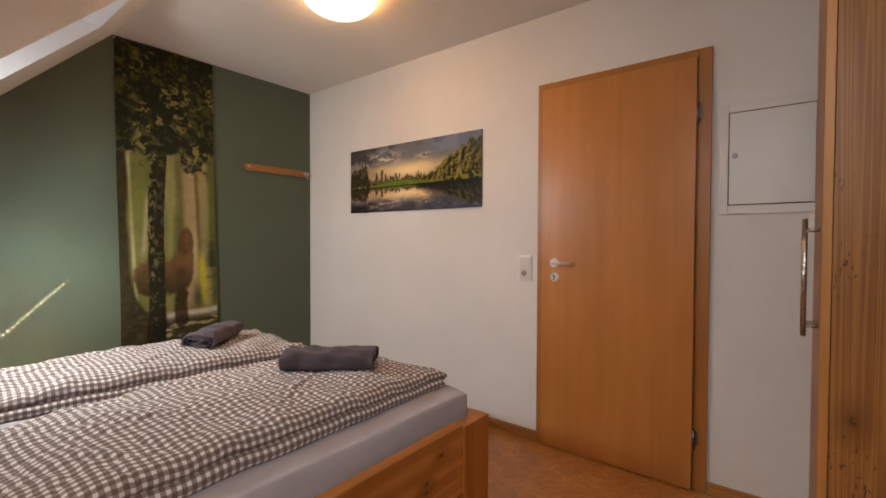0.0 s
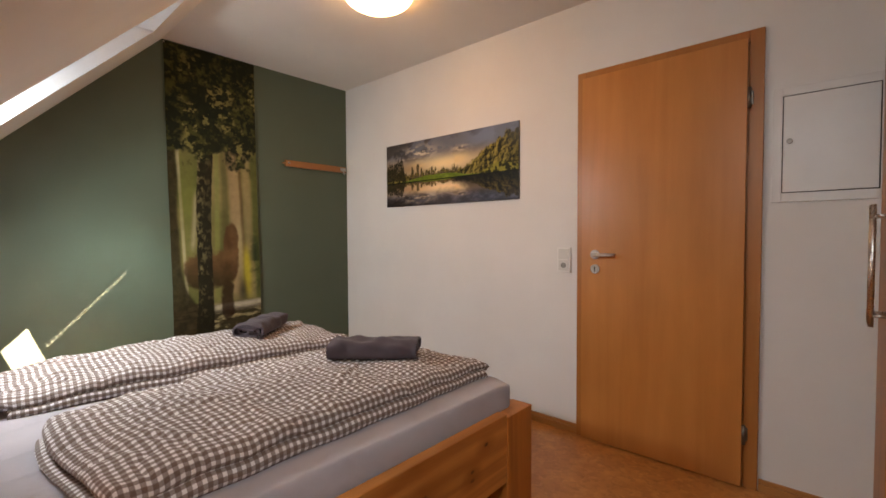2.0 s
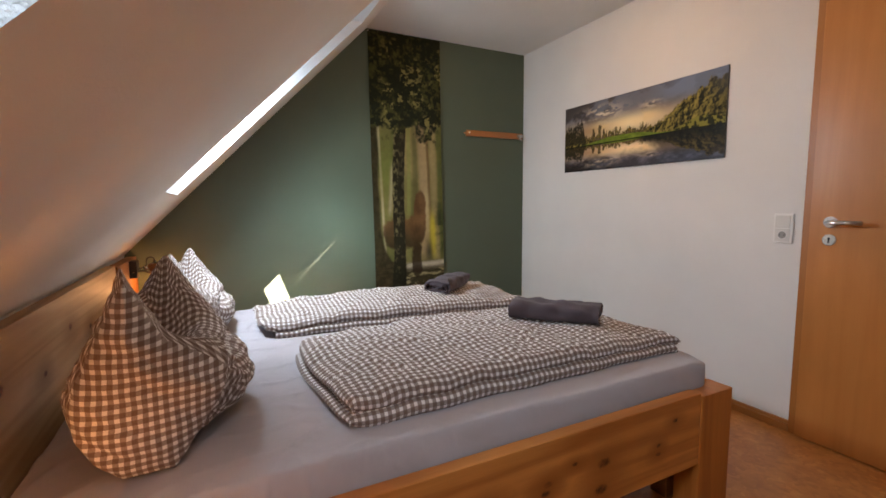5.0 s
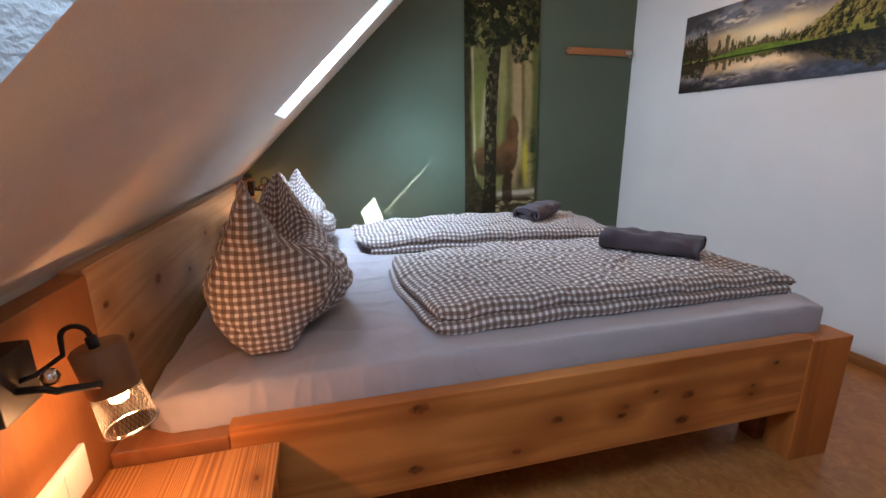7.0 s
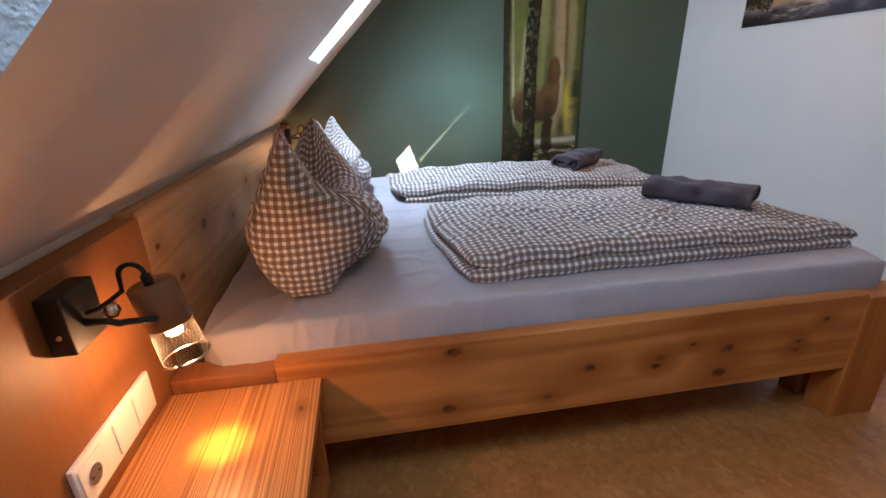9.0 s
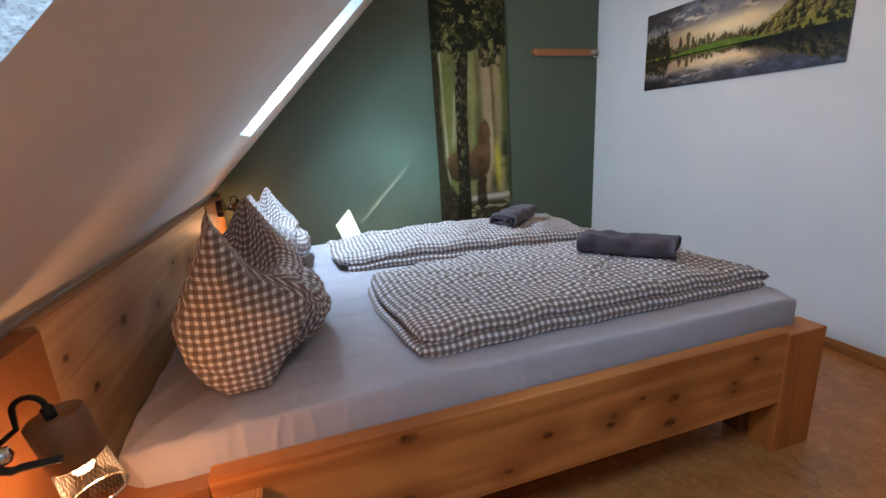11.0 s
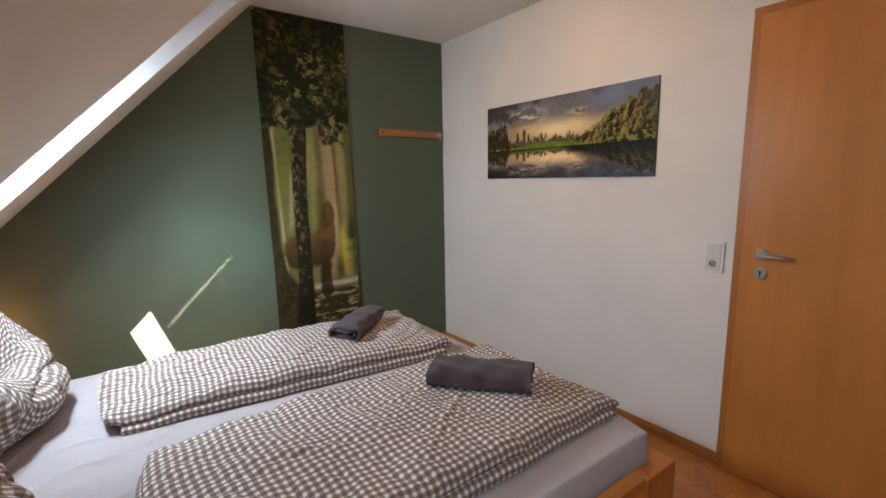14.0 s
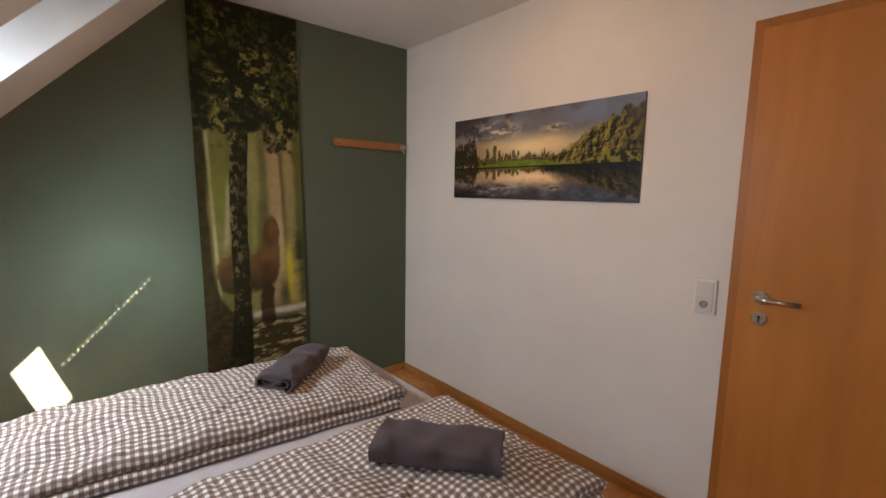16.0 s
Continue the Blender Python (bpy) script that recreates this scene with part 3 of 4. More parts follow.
# gathers of the sheet where it is pulled under at the side, near the head
inward = 2.338 - P[..., 0]
for y0, slant, reach, high in ((-2.70, 0.5, 0.05, 0.007), (-2.655, -0.4, 0.07, 0.006), (-2.60, 0.9, 0.05, 0.007), (-2.555, 0.2, 0.10, 0.006),
                               (-2.50, -0.6, 0.06, 0.006), (-2.43, 0.5, 0.09, 0.005), (-2.33, -0.3, 0.07, 0.005), (-2.21, 0.6, 0.05, 0.004), (-1.95, -0.5, 0.06, 0.004)):
    d = P[..., 1] - y0 - slant * inward
    rise = 0.6 * high * np.exp(-(d / 0.007) ** 2) * np.exp(-(inward / reach) ** 2)
    P[..., 2] += rise
    P[..., 0] += 0.8 * rise * (P[..., 2] < MZ - 0.01)
# slack creases across the top and down the side, stronger towards the head
slack = 0.35 + 0.65 * np.clip((-1.5 - P[..., 1]) / 1.0, 0, 1)
crease = waves(P[..., 0] * 1.3 + 0.7 * P[..., 1], P[..., 1] * 0.8 - 0.5 * P[..., 0], 71, 0.22, 0.6, 9)
P[..., 2] += 0.006 * slack * np.exp(-(crease / 0.045) ** 2)
P[..., 0] += 0.003 * slack * np.exp(-(waves(P[..., 1], P[..., 2] * 1.6 + P[..., 1], 77, 0.12, 0.4, 8) / 0.08) ** 2) * (P[..., 0] > 2.33) * (P[..., 2] < 0.53)
mattress = thing("mattress", "mattress in a lilac-grey fitted jersey sheet", "mattress")
surface("fitted_sheet", P, SHEET, mattress).name = "fitted_sheet"
part("core", box(BX0 + 0.06, BX1 - 0.06, -2.88, -0.88, 0.302, 0.46, 0.02), PLASTIC, mattress)

# duvets, folded lengthways


def duvet(cx, cy, a, b, tall, seed, turn, skew, short, thin, label):
    d = thing("duvet", label, "duvet", "duvets on the bed")

    def shaped(P, seed):
        x, y = P[..., 0] - cx, P[..., 1] - cy
        z = P[..., 2] - MZ
        far = np.clip((y + b) / (2 * b), 0, 1)
        P[..., 2] = MZ + z * (1.04 - 0.20 * far ** 2 - thin * (1 - np.clip(far / 0.45, 0, 1)) ** 1.3) - 0.010 * np.clip(1 - far * 6, 0, 1)
        back = np.clip(-x / a, 0, 1) * (1 - far)
        P[..., 0] -= 0.42 * thin * back * x
        P[..., 2] -= 0.45 * thin * back * np.clip(P[..., 2] - MZ, 0, 1)
        # the hem pinches both ends, the head end most
        pinch = np.clip((b - np.abs(y)) / 0.085, 0, 1) ** 0.6
        mid = MZ + (0.020 if z.max() < 0.06 else 0.062)
        P[..., 2] = mid + (P[..., 2] - mid) * (1 - (1 - pinch) * (0.62 - 0.40 * far))
        P[..., 2] += 0.036 * waves(x, y, seed + 6, 0.18, 0.6, 9) * np.clip(z / 0.06, 0, 1)
        P[..., 2] -= 0.006 * np.exp(-(waves(x * 1.6 + y * 0.5, y * 0.8 - x * 0.3, seed + 8, 0.10, 0.40, 9) / 0.07) ** 2) * (z > 0.05)
        P[..., 0] += 0.010 * waves(y, y * 0, seed, 0.25, 0.7, 6) * 2
        P[..., 1] += 0.012 * waves(x, x * 0, seed + 1, 0.2, 0.6, 6) * 2
        r = 1 - (0.040 * (1 - far) ** 2 - 0.030 * far ** 4) * np.clip(np.abs(x) / a, 0, 1) ** 4 * np.clip(np.abs(y) / b, 0, 1) ** 10
        P[..., 0], P[..., 1] = cx + (P[..., 0] - cx) * r, cy + (P[..., 1] - cy) * r
        P[..., 1] += skew * (P[..., 0] - cx) / a * (1 - far) - 0.4 * skew * (1 - far)
        # pulled creases from the head end
        for k, (px, py, ang, lng) in enumerate(((-0.12, -0.45, 0.9, 0.16), (0.02, -0.36, 1.15, 0.15), (0.16, -0.50, 0.6, 0.14), (-0.2, -0.1, 0.7, 0.2), (0.1, 0.15, 2.2, 0.2))):
            u = (x - px) * math.cos(ang) + (y - py) * math.sin(ang)
            w = -(x - px) * math.sin(ang) + (y - py) * math.cos(ang)
            g = np.exp(-(u / lng) ** 2)
            P[..., 2] += (0.006 * np.exp(-((w - 0.018) / 0.018) ** 2) - 0.005 * np.exp(-(w / 0.010) ** 2)) * g * (z > 0.05)
        c, q = math.cos(turn), math.sin(turn)
        x, y = P[..., 0] - cx, P[..., 1] - cy
        P[..., 0], P[..., 1] = cx + x * c - y * q, cy + x * q + y * c
        return P
    low = soft_slab(cx + 0.016, cy + short / 2 - 0.012, a - 0.004, b - 0.012 - short / 2, MZ - 0.004, 0.05, 0.025, 100, 180, 0.6, seed, 0.004, 0.06, 0.25)
    top = soft_slab(cx - 0.004, cy + 0.004, a - 0.002, b - 0.004, MZ + 0.026, tall - 0.028, (tall - 0.03) * 0.55, 170, 330, 0.7, seed + 3, 0.006, 0.05, 0.30, 0.018)
    surface("lower_layer", shaped(low, seed), CHECK, d)
    surface("upper_layer", shaped(top, seed), CHECK, d)
    return d


duvet(1.858, -1.558, 0.342, 0.682, 0.092, 11, 0.015, 0.015, -0.010, 0.06, "folded duvet in brown and white gingham, near the bed edge")
duvet(1.01, -1.66, 0.300, 0.695, 0.100, 31, -0.105, 0.038, 0.06, 0.42, "folded duvet in brown and white gingham, beside the green wall")


# pillows, set upright with a dent pressed into the top


HIGH = (0, 0.1, 0.25, 0.4, 0.5, 0.6, 0.7, 0.8, 0.9, 1)


def pillow(cx, cy, wide, deep, tall, seed, turn, lean):
    n, m, rings = 170, 150, 36
    ph = np.linspace(0, 2 * math.pi, m, endpoint=False)
    v = (1 - np.cos(ph)) / 2
    side = np.where(ph < math.pi, 1.0, -1.0)

    def section(u):
        a = abs(u)
        ear = np.exp(-((0.86 - a) / 0.29) ** 1.6) if a < 0.86 else 1 - 0.10 * (a - 0.86) / 0.14
        high = tall * (0.50 + (0.50 if u > 0 else 0.46) * ear ** 1.3)
        point = np.interp(v, (0, 0.08, 0.22, 0.38, 0.55, 0.72, 0.86, 0.95, 1), (0.30, 0.60, 0.86, 1.0, 0.88, 0.54, 0.27, 0.14, 0.03))
        blunt = np.interp(v, (0, 0.08, 0.22, 0.45, 0.70, 0.88, 0.96, 1), (0.10, 0.60, 0.90, 1.0, 0.97, 0.78, 0.50, 0.0))
        half = deep / 2 * (1.0 - 0.20 * a ** 2.5)
        # the corner nearest the lamp leans back to the headboard, over a fold in front
        rest = np.interp(v, HIGH, (0.46, 0.74, 0.94, 1.0, 0.91, 0.77, 0.64, 0.52, 0.41, 0.31))
        front = np.interp(v, HIGH, (0.28, 0.42, 0.72, 0.97, 1.0, 0.50, 0.08, -0.08, -0.19, -0.29))
        k = lean if u > 0 else 0.0
        w = k * np.where(side > 0, front, -rest) + (1 - k) * side * point + (0.12 * v if u < 0 else 0)
        y = half * (w * ear + side * blunt * (1 - ear)) + 0.05 * (1 - ear) * (side > 0) * v * (1 - v) * 4
        z = high * v - tall * 0.16 * (1 - ear) * np.exp(-((y + 0.01) / 0.075) ** 2) * (v > 0.6) + tall * 0.05 * (1 - ear) * (side > 0) * (v > 0.55) * np.exp(-((y - 0.12) / 0.05) ** 2)
        return y, z
    rows = []
    for u in np.linspace(-1, 1, n):
        y, z = section(u)
        x = wide / 2 * u * (1 - 0.10 * v)
        rows.append(np.stack([x, y, z], 1))
    body = np.array(rows)

    def crumple(P, end):
        x, y, z = P[..., 0], P[..., 1], P[..., 2]
        f = 0.013 * waves(x * 1.2, z + y, seed, 0.05, 0.18, 18) + 0.016 * waves(x, z + 0.5 * y, seed + 2, 0.18, 0.45, 8)
        meet = np.clip((np.abs(x) / (wide / 2) / (1 - 0.10 * np.clip(z / tall, 0, 1)) - 0.80) / 0.20, 0, 1)
        f = f - 0.010 * np.exp(-(waves(x * 1.1, z * 1.3 + y * 0.6, seed + 7, 0.12, 0.34, 9) / 0.10) ** 2)
        lift = np.clip(z / 0.05, 0.2, 1) * np.clip((tall * 1.02 - z) / (0.28 * tall), 0.12, 1)
        fold = 0.016 * np.exp(-((z - 0.70 * tall * 0.62 + 0.25 * np.abs(x) * 0.3) / 0.012) ** 2) * (np.abs(x) < wide * 0.33) * (y > 0)
        if end:
            return np.stack([x + np.sign(x) * 0.8 * f * lift, y + 0.25 * f * np.tanh(y / 0.03) * lift, np.maximum(z + 0.12 * f * lift, 0)], -1)
        return np.stack([x + np.sign(x) * 0.8 * f * lift * meet, y + (f * (1 - 0.75 * meet) - fold * (1 - meet)) * np.tanh(y / 0.03) * lift, np.maximum(z + (0.35 - 0.23 * meet) * f * lift, 0)], -1)
    loops = [body]
    caps = []
    for sgn, edge in ((-1, body[0]), (1, body[-1])):
        mid = edge.mean(0)
        mid[2] = edge[:, 2].max() * 0.40
        r = np.linspace(1, 0.0, rings)[:, None, None]
        c = mid + (edge - mid)[None] * r
        c[..., 0] += sgn * 0.075 * np.sqrt(np.clip(1 - r[..., 0] ** 2.2, 0, 1))
        caps.append(c)
    verts, faces, uvs = [], [], []

    def add(P, closed_uv):
        base = len(verts)
        a, b = P.shape[:2]
        Q = np.concatenate([P, P[:, :1]], 1)
        run = np.concatenate([np.zeros((a, 1)), np.cumsum(np.linalg.norm(np.diff(Q, axis=1), axis=2), 1)], 1)
        run -= run[:, m // 2][:, None]
        W = crumple(P, closed_uv)
        along = np.concatenate([np.zeros((1, b)), np.cumsum(np.linalg.norm(np.diff(P, axis=0), axis=2), 0)], 0)
        along -= along[a // 2][None]
        verts.extend(W.reshape(-1, 3).tolist())
        for i in range(a - 1):
            for j in range(b):
                k = (j + 1) % b
                faces.append((base + i * b + j, base + (i + 1) * b + j, base + (i + 1) * b + k, base + i * b + k))
                for p, q in ((i, j), (i + 1, j), (i + 1, j + 1), (i, j + 1)):
                    w = P[p, q % b]
                    uvs.append((w[1] * 1.12 + 0.013, w[2] * 1.12) if closed_uv else (along[p, q % b], 0.5 * run[p, q] + 0.5 * run[a // 2, q]))
    add(body, False)
    for c in caps:
        add(c, True)
    q, k = math.cos(turn), math.sin(turn)
    V = np.array(verts)
    V = np.stack([cx + V[:, 0] * q - V[:, 1] * k, cy + V[:, 0] * k + V[:, 1] * q, V[:, 2] + MZ - 0.006], 1)
    me = bpy.data.meshes.new("pillow")
    me.from_pydata(V.tolist(), [], faces)
    me.uv_layers.new(name="cloth").data.foreach_set("uv", np.array(uvs).ravel())
    bm = bmesh.new()
    bm.from_mesh(me)
    bmesh.ops.remove_doubles(bm, verts=bm.verts[:], dist=0.0004)
    bmesh.ops.recalc_face_normals(bm, faces=bm.faces[:])
    bm.to_mesh(me)
    bm.free()
    me.materials.append(CHECK)
    me.shade_smooth()
    return tagged(new("pillow", me), "plump gingham pillow standing against the headboard with pointed corners", "pillow", "pillows on the bed")


pillow(1.875, -2.660, 0.575, 0.385, 0.465, 5, 0.05, 0.95)
pillow(0.925, -2.665, 0.60, 0.35, 0.405, 8, -0.03, 0.3)


# rolled towels: one thick cloth wound flat


def towel(cx, cy, z0, length, wide, high, turn, seed, label, turns=2.777):
    n, k, thick = 44, 150, high / 2 / (turns + 0.55)
    a = np.linspace(0, 1, k)
    ang = 2 * math.pi * turns * a - 0.6
    f = 0.14 + 0.86 * a
    cy_, cz_ = np.cos(ang), np.sin(ang)
    # a rounded box, wider than high, wound outwards
    flat = wide / 2 - high / 2
    oy = np.sign(cy_) * np.abs(cy_) ** 0.62 * (high / 2 * f + flat * (0.55 + 0.45 * a))
    oz = np.sign(cz_) * np.abs(cz_) ** 0.58 * high / 2 * f
    path = np.stack([oy, oz], 1)
    tan = np.gradient(path, axis=0)
    nor = np.stack([tan[:, 1], -tan[:, 0]], 1) / np.maximum(np.linalg.norm(tan, axis=1), 1e-6)[:, None]
    t = thick * 0.84 * np.clip(np.minimum(a, 1 - a) * 40, 0.35, 1)[:, None]
    loop = np.concatenate([path, (path - nor * t)[::-1]])
    arc = np.concatenate([a, a[::-1]])
    u = np.linspace(-1, 1, n)[:, None]
    lengthy = length / 2 + 0.010 * waves(arc * 1.1, arc * 0, seed + 3, 0.06, 0.3, 8)[None] - 0.012 * (1 - arc[None])
    PX = u * lengthy + 0.008 * np.sin(arc * 21 + seed)[None] * np.abs(u) ** 3
    PY, PZ = loop[None, :, 0] + 0 * u, loop[None, :, 1] + 0 * u
    dent = 0.030 * waves(PX, PY * 0.8 + PZ, seed + 1, 0.07, 0.2, 12) - 0.003 * np.exp(-(waves(PX, PY * 0.5, seed + 2, 0.1, 0.3, 7) / 0.08) ** 2)
    sag = 1 - 0.07 * np.cos(u * 2.4 + seed) ** 2
    PZ = (PZ + dent * (PZ > 0)) * sag + high / 2
    PY = PY + dent * np.sign(PY) * 0.8
    c, s = math.cos(turn), math.sin(turn)
    P = np.stack([cx + PX * c - PY * s, cy + PX * s + PY * c, z0 + np.maximum(PZ, 0)], 2)
    d = thing("towel", label, "towel", "rolled towels on the duvets")
    surface("roll", P, TOWEL, d, True)
    hem = P[:, k - 1] * 0.55 + P[:, k] * 0.45
    part("hem", tube([Vector(p) for p in hem[1:-1:2]], 0.0032, 8), TOWEL, d, "stitched hem along the open edge")
    for end in (0, n - 1):
        bm = bmesh.new()
        vs = [bm.verts.new(p) for p in P[end]]
        for i in range(k - 1):
            bm.faces.new((vs[i], vs[i + 1], vs[2 * k - 2 - i], vs[2 * k - 1 - i]))
        part("rolled_end", bm, TOWEL, d)
    return d


towel(1.855, -1.20, 0.640, 0.37, 0.185, 0.088, math.atan2(0.25, 0.28), 4, "anthracite terry towel rolled up, lying on the gingham duvet")
towel(1.03, -1.31, 0.645, 0.36, 0.165, 0.082, math.atan2(0.32, -0.28), 7, "anthracite terry towel rolled up, with its coiled end showing")

# ---- bedside: panels, night tables, lamps, sockets ----


def night_table(x0, x1, label):
    t = thing("night_table", label, "night table", "night tables")
    part("tabletop", box(x0, x1, -2.974, -2.628, 0.392, 0.42, 0.003), NIGHT, t)
    part("side_panel", box(x0 + 0.012, x0 + 0.036, -2.968, -2.64, 0.0, 0.391, 0.003), PINE_Z, t)
    part("side_panel", box(x1 - 0.036, x1 - 0.012, -2.968, -2.64, 0.0, 0.391, 0.003), PINE_Z, t)
    part("shelf", box(x0 + 0.037, x1 - 0.037, -2.968, -2.64, 0.12, 0.142, 0.002), PINE_X, t)
    return t


night_table(2.392, 2.80, "small open pine night table with a ribbed grain top")
night_table(0.06, 0.478, "small open pine night table in the corner by the green wall")
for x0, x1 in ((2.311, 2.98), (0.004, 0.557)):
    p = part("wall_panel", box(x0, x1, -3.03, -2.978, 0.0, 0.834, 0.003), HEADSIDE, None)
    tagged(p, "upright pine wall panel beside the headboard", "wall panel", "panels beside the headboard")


def wall_lamp(x, z, label):
    """A wall spot: black plate and arm, wooden holder, wire mesh shade round a lit bulb."""
    w = thing("wall_lamp", label, "wall lamp", "bedside wall lamps")
    y = -2.978
    part("back_plate", box(x - 0.052, x + 0.038, y, y + 0.036, z - 0.046, z + 0.052, 0.003), BLACK, w)
    part("screw", rod((x + 0.0375, y + 0.020, z - 0.012), (x + 0.041, y + 0.020, z - 0.012), 0.004, 12), CHROME, w)
    hx, hy, top, bot = x - 0.063, y + 0.122, z + 0.030, z - 0.060
    part("arm", tube([(x, y + 0.034, z - 0.008), (x, y + 0.070, z - 0.010), (x - 0.004, y + 0.082, z - 0.018), (hx + 0.048, hy - 0.035, z - 0.022), (hx + 0.047, hy + 0.012, z - 0.022)], 0.006, 10), BLACK, w)
    part("joint", lathe([(0.001, -0.012), (0.009, -0.010), (0.013, 0), (0.009, 0.010), (0.001, 0.012)], (x - 0.01, y + 0.074, z + 0.004), 20), CHROME, w, "chrome swivel joint")
    # the head tips forwards, away from the wall
    c = Vector((hx, hy, (top + bot) / 2))
    tip = Matrix.Translation(c) @ Matrix.Rotation(radians(10), 4, "X") @ Matrix.Scale(0.92, 4) @ Matrix.Translation(-c)

    def tipped(bm):
        bm.transform(tip)
        return bm
    part("holder", tipped(lathe([(0.001, top), (0.038, top), (0.042, top - 0.004), (0.042, bot + 0.002), (0.040, bot), (0.034, bot), (0.001, bot + 0.004)], (hx, hy, 0))), LAMPWOOD, w, "turned wooden lamp holder")
    part("cable_grip", tipped(rod((hx + 0.012, hy + 0.004, top - 0.002), (hx + 0.012, hy + 0.004, top + 0.022), 0.009, 14, bevel=0.002)), RUBBER, w)
    g = tip @ Vector((hx + 0.012, hy + 0.004, top + 0.020))
    cable = [g + Vector((0, -0.020 - 0.020 * math.cos(a), 0.019 * math.sin(a) + 0.002)) for a in np.linspace(0, math.pi, 15)]
    cable = [Vector((x - 0.01, y + 0.034, z + 0.002)), Vector((x - 0.02, y + 0.050, z + 0.004)), cable[0] + Vector((0, -0.002, -0.028))] + cable
    part("cable", tube(cable + [g - Vector((0, -0.003, 0.008))], 0.0042, 8), RUBBER, w)
    wires, low = 40, bot - 0.078
    wire = []
    for sgn in (1, -1):
        for k in range(wires):
            pts = []
            for i in range(7):
                f = i / 6
                a = 2 * math.pi * k / wires + sgn * f * 0.62
                r = 0.040 + 0.004 * f
                pts.append((hx + r * math.cos(a), hy + r * math.sin(a), bot + (low - bot) * f))
            wire.append(tube(pts, 0.00055, 3))
    part("mesh_shade", tipped(join(*wire)), DARKWIRE, w, "fine wire mesh shade")
    ring = [(hx + 0.0445 * math.cos(a), hy + 0.0445 * math.sin(a), low) for a in np.linspace(0, 2 * math.pi, 33)]
    part("shade_ring", tipped(tube(ring, 0.0028, 8)), CHROME, w)
    part("bulb", tipped(lathe([(0.001, bot - 0.026), (0.013, bot - 0.025), (0.016, bot - 0.021), (0.016, bot - 0.006), (0.012, bot + 0.002)], (hx, hy, 0), 24)), BULB, w, "lit warm bulb")
    l = new("bulb_light", bpy.data.lights.new("bulb_light", "POINT"))
    l.data.energy, l.data.color, l.data.shadow_soft_size = 0.16, (1.0, 0.50, 0.20), 0.012
    l.location = tip @ Vector((hx, hy, bot - 0.066))
    l = new("bulb_light", bpy.data.lights.new("bulb_light", "SPOT"))
    l.data.energy, l.data.color, l.data.shadow_soft_size = 0.62, (1.0, 0.80, 0.13), 0.012
    l.data.spot_size, l.data.spot_blend = radians(34), 1.0
    l.matrix_world = look(tip @ Vector((hx, hy, bot - 0.056)), (hx + 0.01, hy + 0.045, 0.42))
    return w


wall_lamp(2.628, 0.756, "black and wooden bedside wall lamp with a lit bulb")
wall_lamp(0.22, 0.775, "bedside wall lamp glowing in the corner by the green wall")


def socket_insert(x, y, z, parent, axis):
    """A round earthed socket; axis: the way it faces."""
    a = Vector(axis)
    c = Vector((x, y, z))
    s = part("socket", rod(c, c + a * 0.0015, 0.0195, 32), PLASTIC, parent)
    # the well is a flat disc; the shade of its recess is in the colour
    part("socket_well", rod(c + a * 0.0015, c + a * 0.0022, 0.0175, 32), DEEP_WELL if axis[1] > 0 else WELL, s)
    side = Vector((1, 0, 0))
    for q in (-0.0095, 0.0095):
        part("pin_hole", rod(c + side * q + a * 0.0022, c + side * q + a * 0.003, 0.0028, 12), GAP_SHADE, s)


outlet = thing("socket_strip", "white triple frame with two rocker switches and a socket", "socket")
part("cover_frame", box(2.462, 2.728, -2.977, -2.967, 0.452, 0.54, 0.003), PLASTIC, outlet)
for k in (0, 1):
    x = 2.508 + k * 0.074
    part("rocker", box(x - 0.034, x + 0.034, -2.9665, -2.963, 0.464, 0.531, 0.002), PLASTIC, outlet)
part("insert", box(2.658, 2.721, -2.9665, -2.9645, 0.464, 0.531, 0.002), PLASTIC, outlet)
socket_insert(2.690, -2.9643, 0.4975, outlet, (0, 1, 0))

# ---- white wall: switch, picture, fuse cabinet ----
sw = thing("light_switch", "white light switch above an earthed socket", "switch")
part("cover_frame", box(2.086, 2.170, -0.011, -0.001, 0.938, 1.083, 0.003), PLASTIC, sw)
part("rocker", box(2.096, 2.160, -0.016, -0.0115, 1.013, 1.074, 0.002), INSERT_SHADED, sw)
part("insert", box(2.096, 2.160, -0.0135, -0.0115, 0.947, 1.009, 0.002), INSERT_SHADED, sw)
socket_insert(2.128, -0.0137, 0.978, sw, (0, -1, 0))

fuse = thing("fuse_cabinet", "off-white steel fuse cabinet flush in the wall", "cabinet")
part("surround", join(box(3.103, 3.136, -0.008, -0.001, 1.294, 1.782, 0.002), box(3.441, 3.474, -0.008, -0.001, 1.294, 1.782, 0.002),
                      box(3.136, 3.441, -0.008, -0.001, 1.294, 1.333, 0.002), box(3.136, 3.441, -0.008, -0.001, 1.746, 1.782, 0.002)), LID, fuse)
# near-black sheet behind the lid, the seam's shade as colour
part("back", box(3.130, 3.447, -0.0045, -0.001, 1.328, 1.75, 0), GAP_SHADE, fuse)
lid = part("cabinet_door", box(3.140, 3.437, -0.011, -0.005, 1.337, 1.742, 0.0015), LID, fuse)
part("lock", join(rod((3.162, -0.011, 1.552), (3.162, -0.018, 1.552), 0.011, 24, bevel=0.002), box(3.1605, 3.1635, -0.0195, -0.018, 1.544, 1.56, 0)), HINGE, lid, "small dark steel turn lock")

# ---- prints ----


